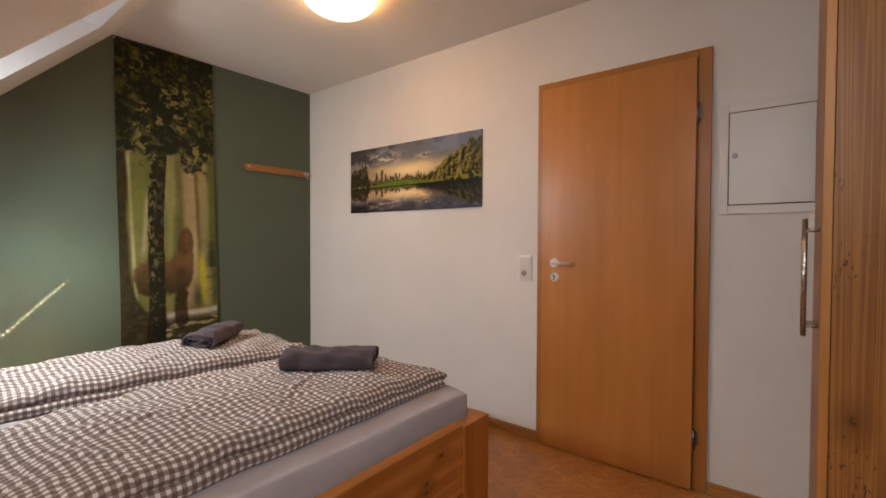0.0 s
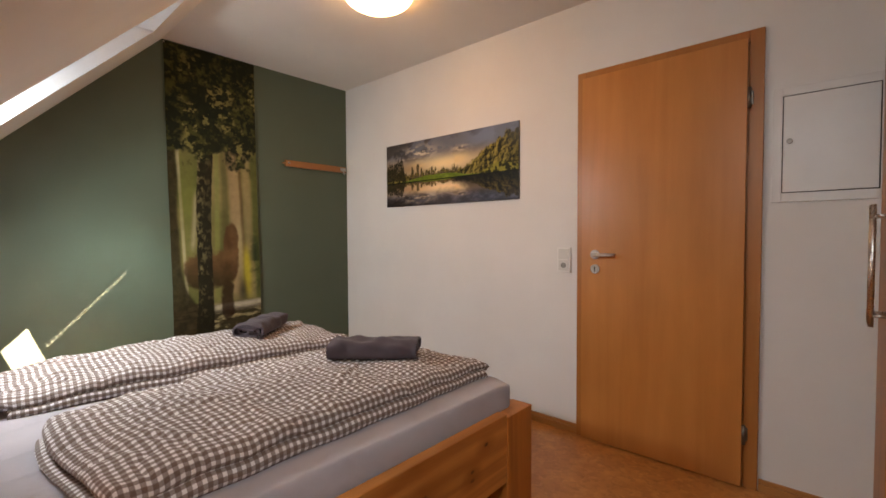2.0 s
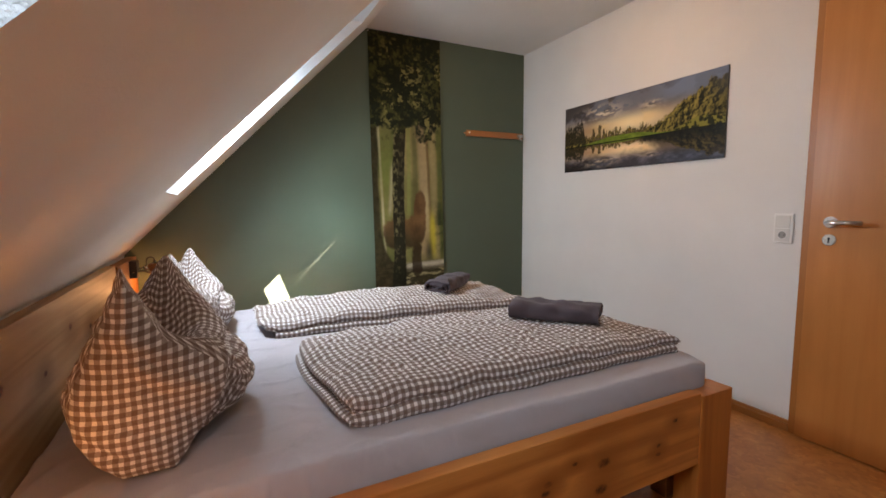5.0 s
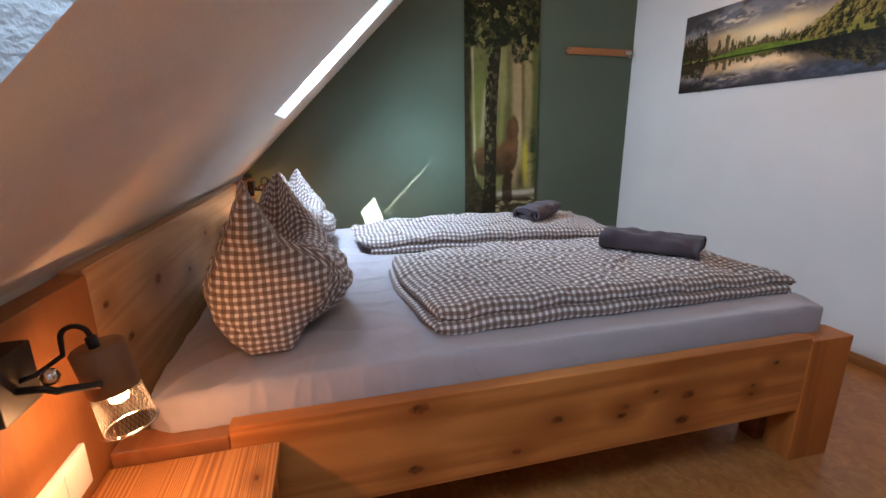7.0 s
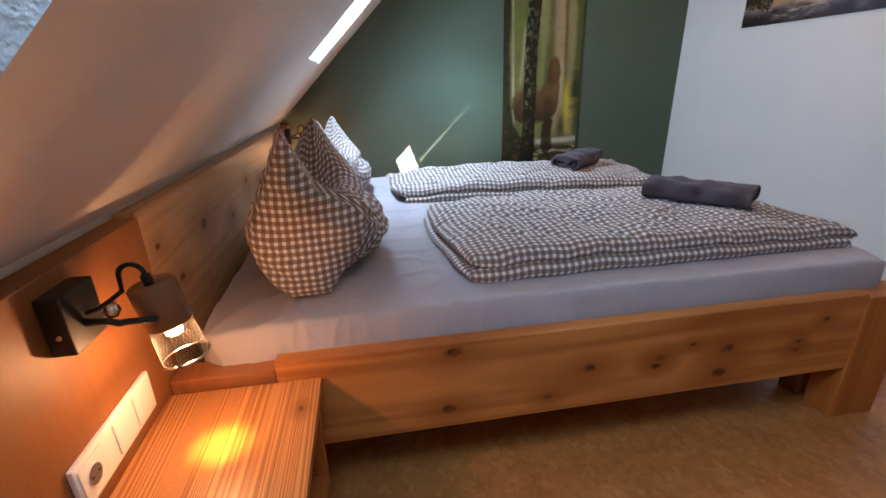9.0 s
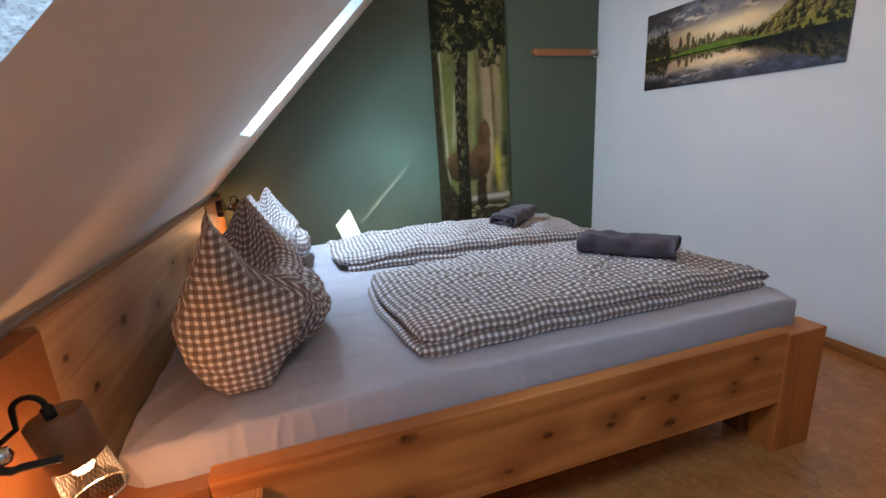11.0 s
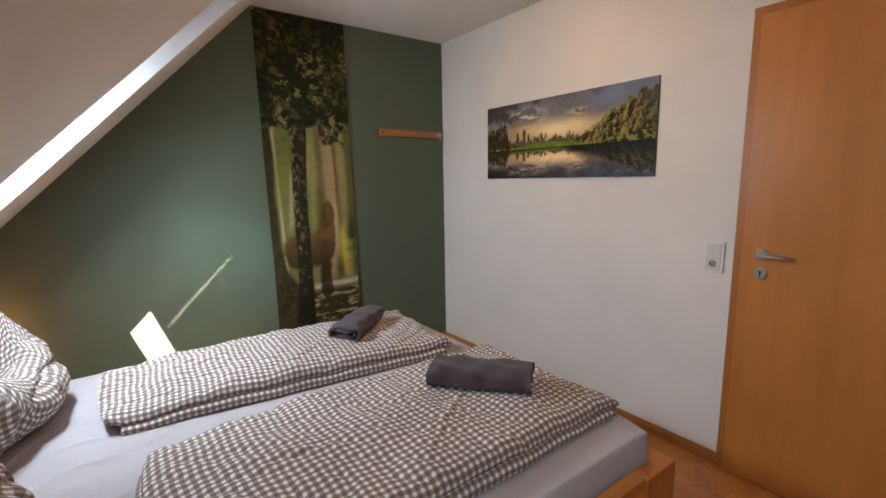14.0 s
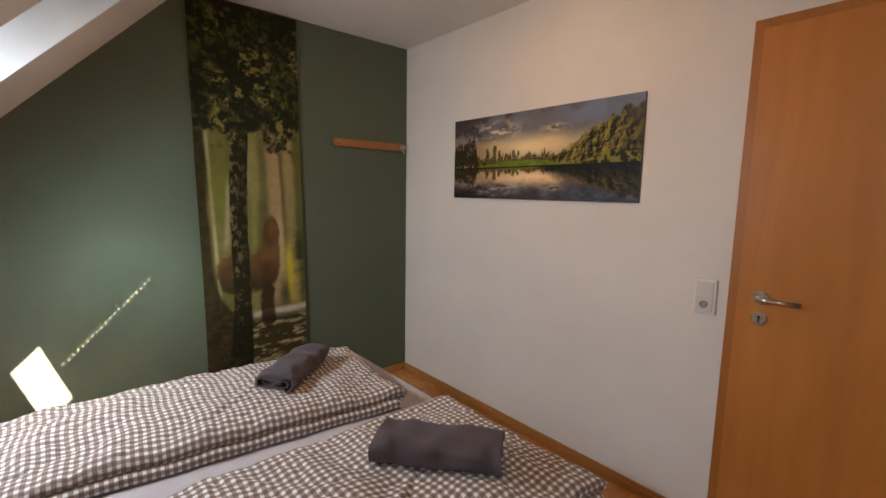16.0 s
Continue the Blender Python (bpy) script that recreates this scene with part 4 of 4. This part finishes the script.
def fbm(x, y, seed, scale, octaves=5, gain=0.55):
    r = np.random.RandomState(seed)
    out, amp, tot = np.zeros(np.broadcast(x, y).shape), 1.0, 0.0
    for _ in range(octaves):
        t = r.rand(64, 64)
        fx, fy = x * scale + r.rand() * 64, y * scale + r.rand() * 64
        i, j = np.floor(fx).astype(int), np.floor(fy).astype(int)
        a, b = fx - i, fy - j
        a, b = a * a * (3 - 2 * a), b * b * (3 - 2 * b)
        g = lambda p, q: t[p % 64, q % 64]
        out += amp * ((g(i, j) * (1 - a) + g(i + 1, j) * a) * (1 - b) + (g(i, j + 1) * (1 - a) + g(i + 1, j + 1) * a) * b)
        tot += amp
        amp *= gain
        scale *= 2.0
    return out / tot


def lerp(a, b, f):
    return a + (b - a) * np.clip(f, 0, 1)[..., None]


def step(x, a, b):
    f = np.clip((x - a) / (b - a), 0, 1)
    return f * f * (3 - 2 * f)


def rgb(*c):
    return np.array(c, float)


def printed(name, place, U, V, w, h, thick, image, material, rows, cols, parent, bend=None):
    """A flat print: a fine sheet that carries its inks, on a thin backing."""
    u = np.linspace(0, 1, cols)[:, None] + np.zeros((1, rows))
    v = np.linspace(0, 1, rows)[None] + np.zeros((cols, 1))
    col = image(u, v)
    o, U, V = np.array(place), np.array(U), np.array(V)
    n = np.cross(U, V)
    P = o + u[..., None] * w * U + v[..., None] * h * V
    if bend is not None:
        d = bend(u, v)
        P = P + d[0][..., None] * n + d[1][..., None] * U
    idx = np.arange(cols * rows).reshape(cols, rows)
    faces = np.stack([idx[:-1, :-1], idx[1:, :-1], idx[1:, 1:], idx[:-1, 1:]], -1).reshape(-1, 4)
    me = bpy.data.meshes.new(name)
    me.from_pydata(P.reshape(-1, 3).tolist(), [], faces.tolist())
    ink = me.color_attributes.new("ink", "FLOAT_COLOR", "POINT")
    rgba = np.concatenate([np.clip(col, 0, 1), np.ones(col.shape[:2] + (1,))], 2)
    ink.data.foreach_set("color", rgba.ravel())
    me.materials.append(material)
    me.shade_smooth()
    ob = new(name, me)
    ob.parent = parent
    return ob


def lake(u, v):
    """A lake at dusk: clouds, a line of trees, a meadow spit, the hill, and all of it mirrored in the water."""
    shore = 0.385

    def land(u, v):
        X = u * 2.57
        flat = 0 * u[..., None]
        warp = fbm(X, v, 4, 5.0, 4) - 0.5
        c1 = fbm(X + 0.35 * warp, 1.7 * v + 0.25 * warp, 5, 2.6, 6, 0.58)
        c2 = fbm(X + 0.2 * warp, 2.2 * v, 9, 7.0, 5)
        col = lerp(rgb(0.50, 0.36, 0.22) + flat, rgb(0.15, 0.155, 0.18), step(v, 0.52, 0.86))
        sun = np.exp(-((u - 0.50) / 0.17) ** 2 - ((v - 0.60) / 0.085) ** 2)
        col = lerp(col, rgb(0.92, 0.74, 0.44), sun)
        col = lerp(col, rgb(0.17, 0.22, 0.31), step(u, 0.58, 0.80) * step(v, 0.66, 0.90) * 0.8)
        dark = step(c1 + 0.10 * (1 - step(u, 0.05, 0.45)), 0.44, 0.64) * step(v, 0.60, 0.82) * (1 - 0.75 * step(u, 0.50, 0.85))
        col = lerp(col, rgb(0.050, 0.040, 0.036), dark * 0.90)
        puffs = np.exp(-((u - 0.29) / 0.13) ** 2 - ((v - 0.80) / 0.10) ** 2) + 0.8 * np.exp(-((u - 0.62) / 0.05) ** 2 - ((v - 0.78) / 0.04) ** 2)
        col = lerp(col, rgb(0.78, 0.64, 0.46), step(c2, 0.47, 0.62) * np.clip(puffs, 0, 1) * 0.85)
        band = np.exp(-((v - 0.60 - 0.10 * (u - 0.3)) / 0.075) ** 2) * step(u, 0.14, 0.30) * (1 - step(u, 0.58, 0.72))
        col = lerp(col, rgb(0.78, 0.58, 0.30), band * (0.35 + 0.75 * step(c1, 0.35, 0.6)))
        col = lerp(col, rgb(0.36, 0.20, 0.10), np.exp(-((u - 0.2) / 0.12) ** 2 - ((v - 0.58) / 0.09) ** 2) * 0.7)
        # the far row of trees, close together, lit from behind
        rows = fbm(X, 0 * v, 13, 7, 3)
        far = 0.475 + 0.14 * step(fbm(X, 0.25 * v, 12, 30, 4), 0.30, 0.62) * (0.45 + 0.75 * step(rows, 0.30, 0.68)) * (1 - 0.45 * step(u, 0.30, 0.50)) + 0.05 * (fbm(X, v, 11, 70, 3) - 0.5)
        tone = fbm(X, 0.6 * v, 14, 55, 3)
        col = lerp(col, lerp(rgb(0.022, 0.017, 0.006) + flat, rgb(0.17, 0.125, 0.035), step(tone, 0.42, 0.72)), step(far - v, -0.010, 0.016) * (0.70 + 0.30 * step(tone, 0.3, 0.5)))
        # tall airy clump at one end
        lump = step(1 - np.abs(u - 0.085) / 0.10, 0.0, 0.35)
        left = 0.44 + 0.33 * lump * (0.74 + 0.6 * (fbm(X, 0 * v, 15, 26, 3) - 0.3)) + 0.12 * (fbm(X, v, 17, 40, 4) - 0.5)
        airy = 0.62 + 0.38 * step(fbm(X, v, 27, 60, 3), 0.36, 0.52)
        col = lerp(col, rgb(0.014, 0.012, 0.006) * (0.4 + 2.6 * fbm(X, v, 16, 50, 3))[..., None], step(left - v, -0.02, 0.03) * step(0.30 - u, 0, 0.06) * airy)
        # wooded hill at the other end: round crowns, each lit from one side
        hill = 0.42 + 0.60 * step(u, 0.50, 1.10) * (0.78 + 0.55 * (fbm(X, 0 * v, 18, 11, 4) - 0.2)) + 0.08 * (fbm(X, v, 19, 30, 4) - 0.5)
        crowns = 0.65 * fbm(X, v, 20, 13, 3, 0.5) + 0.35 * fbm(X, v, 28, 38, 3)
        beside = 0.65 * fbm(X + 0.030, v - 0.016, 20, 13, 3, 0.5) + 0.35 * fbm(X + 0.012, v - 0.008, 28, 38, 3)
        light = np.clip(0.36 + 4.2 * (crowns - beside) + 0.5 * (fbm(X, v, 26, 90, 2) - 0.5), 0, 1) * (1 - 0.5 * step(u, 0.86, 1.0))
        lit = lerp(rgb(0.014, 0.015, 0.006) + flat, rgb(0.30, 0.235, 0.055), light)
        lit = lerp(lit, rgb(0.085, 0.085, 0.075), step(u, 0.84, 1.0) * step(v, 0.58, 0.9) * 0.6)
        col = lerp(col, lit, step(hill - v, -0.016, 0.022))
        bush = 0.395 + 0.13 * np.exp(-((u - 0.90) / 0.10) ** 2) * (0.75 + 0.5 * fbm(X, 0 * v, 24, 14, 3))
        col = lerp(col, lerp(rgb(0.02, 0.022, 0.006) + flat, rgb(0.22, 0.20, 0.035), step(fbm(X, v, 21, 30, 4), 0.42, 0.62)), step(bush - v, -0.008, 0.012) * step(u, 0.72, 0.80))
        rise = step(u, 0.15, 0.38) * (1 - step(u, 0.50, 0.74))
        grass = shore + 0.006 + 0.060 * rise + 0.012 * (fbm(X, 0 * v, 23, 12, 3) - 0.5)
        col = lerp(col, lerp(rgb(0.055, 0.10, 0.010) + flat, rgb(0.20, 0.28, 0.035), fbm(X, 3 * v, 22, 18, 3)), step(grass - v, -0.003, 0.005) * step(u, 0.12, 0.18) * (1 - step(u, 0.72, 0.78)))
        return col
    a = land(u, v)
    ripple = 0.010 * (fbm(u * 5, v * 14, 30, 14, 3) - 0.5)
    b = land(np.clip(u + ripple, 0, 1), np.clip(shore + (shore - v) * 1.5 + 0.02 + ripple, 0, 1.0)) * rgb(1.08, 1.00, 1.0) * (0.30 + 0.70 * step(v + 0.35 * (fbm(u * 2.57, v * 2, 34, 6, 5, 0.62) - 0.5), 0.0, 0.24))[..., None]
    edge = u + 0.55 * (0.33 - v) * -1 + 0.10 * (fbm(u * 2.57, v, 33, 9, 4) - 0.5)
    right = step(edge, 0.52, 0.62) * step(v, -0.05, 0.10 + 0.25 * 1)
    b = lerp(b, rgb(0.009, 0.010, 0.009) * (0.5 + 1.2 * fbm(u * 2.57, v, 31, 18, 3))[..., None], np.clip(right, 0, 1) * 0.96)
    bank = lerp(b, rgb(0.010, 0.011, 0.006), np.exp(-((v - shore + 0.008) / 0.012) ** 2))
    under = step(shore - v, -0.003, 0.003)
    return a * (1 - under)[..., None] + bank * under[..., None]


def forest(u, v):
    """Sunlit wood: a birch stem before pale blurred trees, foliage above, plain rounded brown shapes behind the stem."""
    v = (v * 2.225 - 0.20) / 2.025
    w = u * 0.30
    flat = 0 * u[..., None]
    soft = fbm(w, v * 0.5, 41, 9, 3)
    fine = fbm(w, v, 52, 70, 3)
    col = lerp(rgb(0.25, 0.19, 0.075) + flat, rgb(0.095, 0.105, 0.030), step(soft, 0.34, 0.66))
    # blurred trunks in the depth
    for c, d, k, tint in ((0.21, 0.085, 0.75, (0.145, 0.135, 0.040)), (0.125, 0.018, 0.8, (0.40, 0.33, 0.19)), (0.50, 0.030, 0.6, (0.19, 0.20, 0.06)), (0.585, 0.045, 0.7, (0.10, 0.09, 0.03)),
                          (0.71, 0.075, 0.9, (0.34, 0.225, 0.115)), (0.80, 0.022, 0.8, (0.13, 0.075, 0.03)), (0.885, 0.055, 0.8, (0.30, 0.22, 0.10))):
        wave = 0.020 * np.sin(v * 5 + c * 9) + 0.02 * (fbm(0 * u, v, 60, 6, 2) - 0.5)
        shade = (0.70 + 0.6 * fbm(w, v * 0.3, 61, 22, 3))[..., None]
        col = lerp(col, rgb(*tint) * shade, np.exp(-((u - c - wave) / d) ** 4) * k * step(v, 0.10, 0.18))
    # patches of sunlit and shaded undergrowth
    col = lerp(col, rgb(0.15, 0.155, 0.035), np.exp(-((u - 0.20) / 0.10) ** 2 - ((v - 0.47) / 0.10) ** 2) * (0.4 + 0.8 * soft))
    col = lerp(col, rgb(0.33, 0.27, 0.155), np.exp(-((u - 0.25 - 0.30 * (v - 0.40)) / 0.026) ** 2) * step(v, 0.30, 0.34) * (1 - step(v, 0.48, 0.54)) * 0.85)
    col = lerp(col, rgb(0.46, 0.36, 0.040), np.exp(-((u - 0.845 + 0.10 * (v - 0.2)) / 0.045) ** 2 - ((v - 0.23) / 0.085) ** 4) * (0.55 + 0.8 * soft))
    col = lerp(col, rgb(0.40, 0.31, 0.16), np.exp(-((u - 0.76) / 0.035) ** 2 - ((v - 0.32) / 0.09) ** 4) * 0.8)
    col = lerp(col, rgb(0.030, 0.042, 0.016), step(fbm(w, v, 62, 26, 4), 0.40, 0.58) * np.exp(-((u - 0.95) / 0.06) ** 2 - ((v - 0.27) / 0.10) ** 4))
    col = lerp(col, rgb(0.035, 0.032, 0.018), np.exp(-((u - 0.78) / 0.06) ** 2 - ((v - 0.165) / 0.05) ** 2) * 0.85)
    # the ground with a pale fallen log
    ground = step(0.118 + 0.02 * fbm(w, v, 43, 20, 3) - v, -0.006, 0.010)
    gcol = lerp(rgb(0.040, 0.030, 0.013) + flat, rgb(0.30, 0.24, 0.12), step(fbm(w * 0.7, v * 2.2, 44, 40, 5, 0.66), 0.46, 0.70))
    col = lerp(col, gcol, ground)
    log = np.exp(-((v - 0.098 - 0.014 * u) / 0.017) ** 6) * step(u, 0.40, 0.48)
    lit = step(v - 0.098 - 0.014 * u, -0.014, 0.010)
    col = lerp(col, lerp(rgb(0.10, 0.075, 0.045) + flat, rgb(0.50, 0.43, 0.32), lit) * (0.55 + 0.8 * fbm(w * 0.6, v * 2, 45, 70, 3))[..., None], log)
    # dark bank of the wood at one edge
    rim = 0.035 + 0.05 * soft + 0.10 * np.clip(0.42 - v, 0, 1) + 0.22 * np.exp(-((v - 0.06) / 0.09) ** 2)
    col = lerp(col, rgb(0.030, 0.020, 0.009) * (0.6 + 0.8 * fine)[..., None], (1 - step(u, rim, rim + 0.05)) * 0.95)
    # plain rounded brown shapes behind the stem
    fur = (0.55 + 0.9 * fbm(w, v, 46, 24, 4))[..., None]
    mass = np.maximum(1 - ((u - 0.40) / 0.30) ** 4 - ((v - 0.245) / 0.075) ** 2, 1 - ((u - 0.655 - 0.12 * (v - 0.3)) / 0.095) ** 2 - ((v - 0.30) / 0.115) ** 4)
    mass = np.maximum(mass, 0.8 - ((u - 0.60) / 0.10) ** 2 - ((v - 0.14) / 0.09) ** 4) + 0.8 * (fbm(w, v, 70, 34, 4) - 0.5)
    col = lerp(col, lerp(rgb(0.030, 0.015, 0.007) + flat, rgb(0.125, 0.056, 0.022), step(v, 0.17, 0.30)) * fur, step(mass, 0.0, 0.5) * 0.93)
    # the stem, with scaly bark lit along one side
    centre = 0.345 + 0.10 * (v - 0.2) + 0.010 * np.sin(v * 11)
    stem = np.abs(u - centre) / (0.085 + 0.060 * np.clip(0.16 - v, 0, 1) * 6 * 0.5 + 0.014 * (fbm(0 * u, v, 63, 40, 3) - 0.5))
    bark = 0.6 * fbm(w * 1.6, v * 0.9, 47, 52, 4, 0.62) + 0.4 * fine
    lean = step(centre - u, -0.06, 0.08)
    bcol = lerp(rgb(0.022, 0.017, 0.009) + flat, rgb(0.17, 0.14, 0.062), step(bark, 0.47, 0.68) * (0.25 + 0.75 * lean))
    bcol = lerp(bcol, rgb(0.014, 0.011, 0.005), np.clip(step(v, 0.60, 0.74) + 0.9 * (1 - step(v, 0.06, 0.17)), 0, 1))
    col = lerp(col, bcol, step(1.05 - stem, 0.0, 0.15))
    # foliage: dark clumps, olive leaves and bright gaps between them
    clump = fbm(w, v, 48, 13, 4, 0.6)
    leaf = 0.45 * fbm(w, v, 66, 42, 4, 0.62) + 0.55 * fbm(w, v, 64, 85, 3)
    drape = v + 0.20 * (fbm(w, v, 49, 11, 4) - 0.5) + 0.13 * (fbm(w, v, 65, 42, 4) - 0.5)
    crown = step(drape, 0.622, 0.665)
    lcol = lerp(rgb(0.016, 0.017, 0.009) + flat, rgb(0.062, 0.062, 0.019), step(leaf, 0.44, 0.66) * step(clump, 0.36, 0.56))
    gap = step(fbm(w, v, 50, 62, 4, 0.6), 0.53, 0.66) * step(fbm(w, v, 51, 12, 3), 0.46, 0.62) * (1 - 0.6 * step(v, 0.86, 0.99)) * step(u, 0.10, 0.18)
    lcol = lerp(lcol, rgb(0.25, 0.215, 0.070), gap * 0.75)
    col = lerp(col, lcol, crown)
    # a few twigs of leaves hang below the crown
    twig = step(fbm(w, v, 67, 48, 3), 0.58, 0.66) * step(fbm(w, v, 68, 15, 3), 0.46, 0.58) * step(v, 0.56, 0.64)
    col = lerp(col, rgb(0.045, 0.048, 0.014), twig * (1 - crown) * 0.9)
    return col * (0.88 + 0.26 * fine)[..., None]


pic = thing("wall_picture", "frameless panorama print of a lake at dusk", "picture")
part("panel", box(0.563, 1.822, -0.010, -0.001, 1.384, 1.876, 0.001), plain("print_edge", (0.10, 0.09, 0.08), 0.5), pic)
printed("print_face", (0.5635, -0.0104, 1.3845), (1, 0, 0), (0, 0, 1), 1.258, 0.491, 0.0, lake, print_material("lake_inks", 0.45), 300, 760, pic)
for x in (0.75, 1.62):
    part("clip", box(x - 0.008, x + 0.008, -0.013, -0.002, 1.380, 1.388, 0.001), CHROME, pic)

tap = thing("wall_hanging", "tall fabric wall hanging printed with a sunlit wood", "wall hanging")
TY0, TY1, TZ0, TZ1 = -1.445, -0.845, 0.22, 2.445


def hang(u, v):
    n = 0.012 + 0.006 * np.sin(u * 7 + v * 3) * (1 - v) + 0.0015 * np.sin(v * 30 + u * 4)
    return n, 0.018 * (1 - v) + 0.006 * np.sin(v * 6) * (1 - v)


printed("fabric", (0.002, TY0, TZ0), (0, 1, 0), (0, 0, 1), TY1 - TY0, TZ1 - TZ0, 0.0, forest, print_material("forest_inks", 0.8), 880, 250, tap, hang)
for y in (TY0 + 0.006, TY1 - 0.006):
    part("nail", rod((0.0, y, TZ1 - 0.008), (0.014, y, TZ1 - 0.008), 0.007, 14, bevel=0.002), CHROME, tap)

# ---- coat rail on the green wall ----
rack = thing("coat_rail", "reddish wooden coat rail with steel end hooks", "coat rack")
bm = box(0.001, 0.022, -0.622, -0.025, 1.716, 1.766, 0.0)
vert = [e for e in bm.edges if abs(e.verts[0].co.x - e.verts[1].co.x) > 0.01 and e.verts[0].co.y < -0.5]
bmesh.ops.bevel(bm, geom=vert, offset=0.022, segments=6, affect="EDGES")
part("board", bm, RACKWOOD, rack)
part("screw", rod((0.022, -0.575, 1.745), (0.026, -0.575, 1.745), 0.009, 16, bevel=0.002), CHROME, rack)
part("hook", join(box(0.022, 0.034, -0.085, -0.03, 1.728, 1.756, 0.004), tube([(0.028, -0.058, 1.73), (0.034, -0.058, 1.71), (0.046, -0.058, 1.70), (0.056, -0.058, 1.708)], 0.006, 10)), STEEL, rack, "folded steel hook")

# ---- ceiling lamp ----
LX, LY = 1.50, -0.87
lamp = thing("ceiling_lamp", "round flush ceiling lamp with a lit frosted glass bowl", "ceiling lamp")
part("ceiling_plate", lathe([(0.001, 2.454), (0.13, 2.454), (0.13, 2.430), (0.12, 2.425)], (LX, LY, 0)), SASH, lamp)
bowl = [(0.185 * math.sin(a), 2.430 - 0.082 * math.cos(a)) for a in np.linspace(0.01, math.pi / 2, 14)] + [(0.186, 2.434), (0.12, 2.437)]
part("glass_bowl", lathe(bowl, (LX, LY, 0)), SHADE, lamp, "glowing frosted glass bowl")

# ---- wardrobe ----
ward = thing("wardrobe", "tall oiled pine wardrobe with a long steel bar handle", "wardrobe")
WX, WY0, WY1, WT = 3.422, -0.85, -0.45, 2.2
part("side_panel", box(WX + 0.0228, 4.03, WY0 - 0.001, WY0 + 0.026, 0.0, WT, 0.0015), OLDPINE, ward)
part("side_panel", box(WX + 0.024, 4.03, WY1 - 0.024, WY1, 0.0, WT, 0.003), OLDPINE, ward)
part("back_panel", box(4.02, 4.032, WY0 + 0.027, WY1 - 0.025, 0.02, WT - 0.02, 0.001), OLDPINE, ward)
part("top_panel", box(WX + 0.024, 4.02, WY0 + 0.027, WY1 - 0.025, WT - 0.024, WT, 0.002), OLDPINE, ward)
part("bottom_panel", box(WX + 0.024, 4.02, WY0 + 0.027, WY1 - 0.025, 0.06, 0.084, 0.002), OLDPINE, ward)
wd = part("wardrobe_door", box(WX, WX + 0.022, WY0 + 0.004, WY1, 0.05, WT - 0.004, 0.004), OLDPINE, ward)
part("edge_band", box(WX + 0.001, WX + 0.021, WY0 - 0.001, WY0 + 0.0035, 0.051, WT - 0.005, 0.001), wood("pine_edge", "z", (0.60, 0.27, 0.085), (0.44, 0.165, 0.045), 12, 0.45), wd, "pale pine edge band")
hy = -0.80
part("bar_handle", join(rod((WX - 0.032, hy, 0.915), (WX - 0.032, hy, 1.237), 0.006, 18, bevel=0.001), rod((WX - 0.03, hy, 1.206), (WX, hy, 1.206), 0.005, 14), rod((WX - 0.03, hy, 0.945), (WX, hy, 0.945), 0.005, 14)), STEEL, wd, "brushed steel bar handle")
hy = -0.735
part("bar_handle", join(rod((WX - 0.032, hy, 0.915), (WX - 0.032, hy, 1.237), 0.006, 18, bevel=0.001), rod((WX - 0.03, hy, 1.206), (WX, hy, 1.206), 0.005, 14), rod((WX - 0.03, hy, 0.945), (WX, hy, 0.945), 0.005, 14)), STEEL, wd, "brushed steel bar handle")
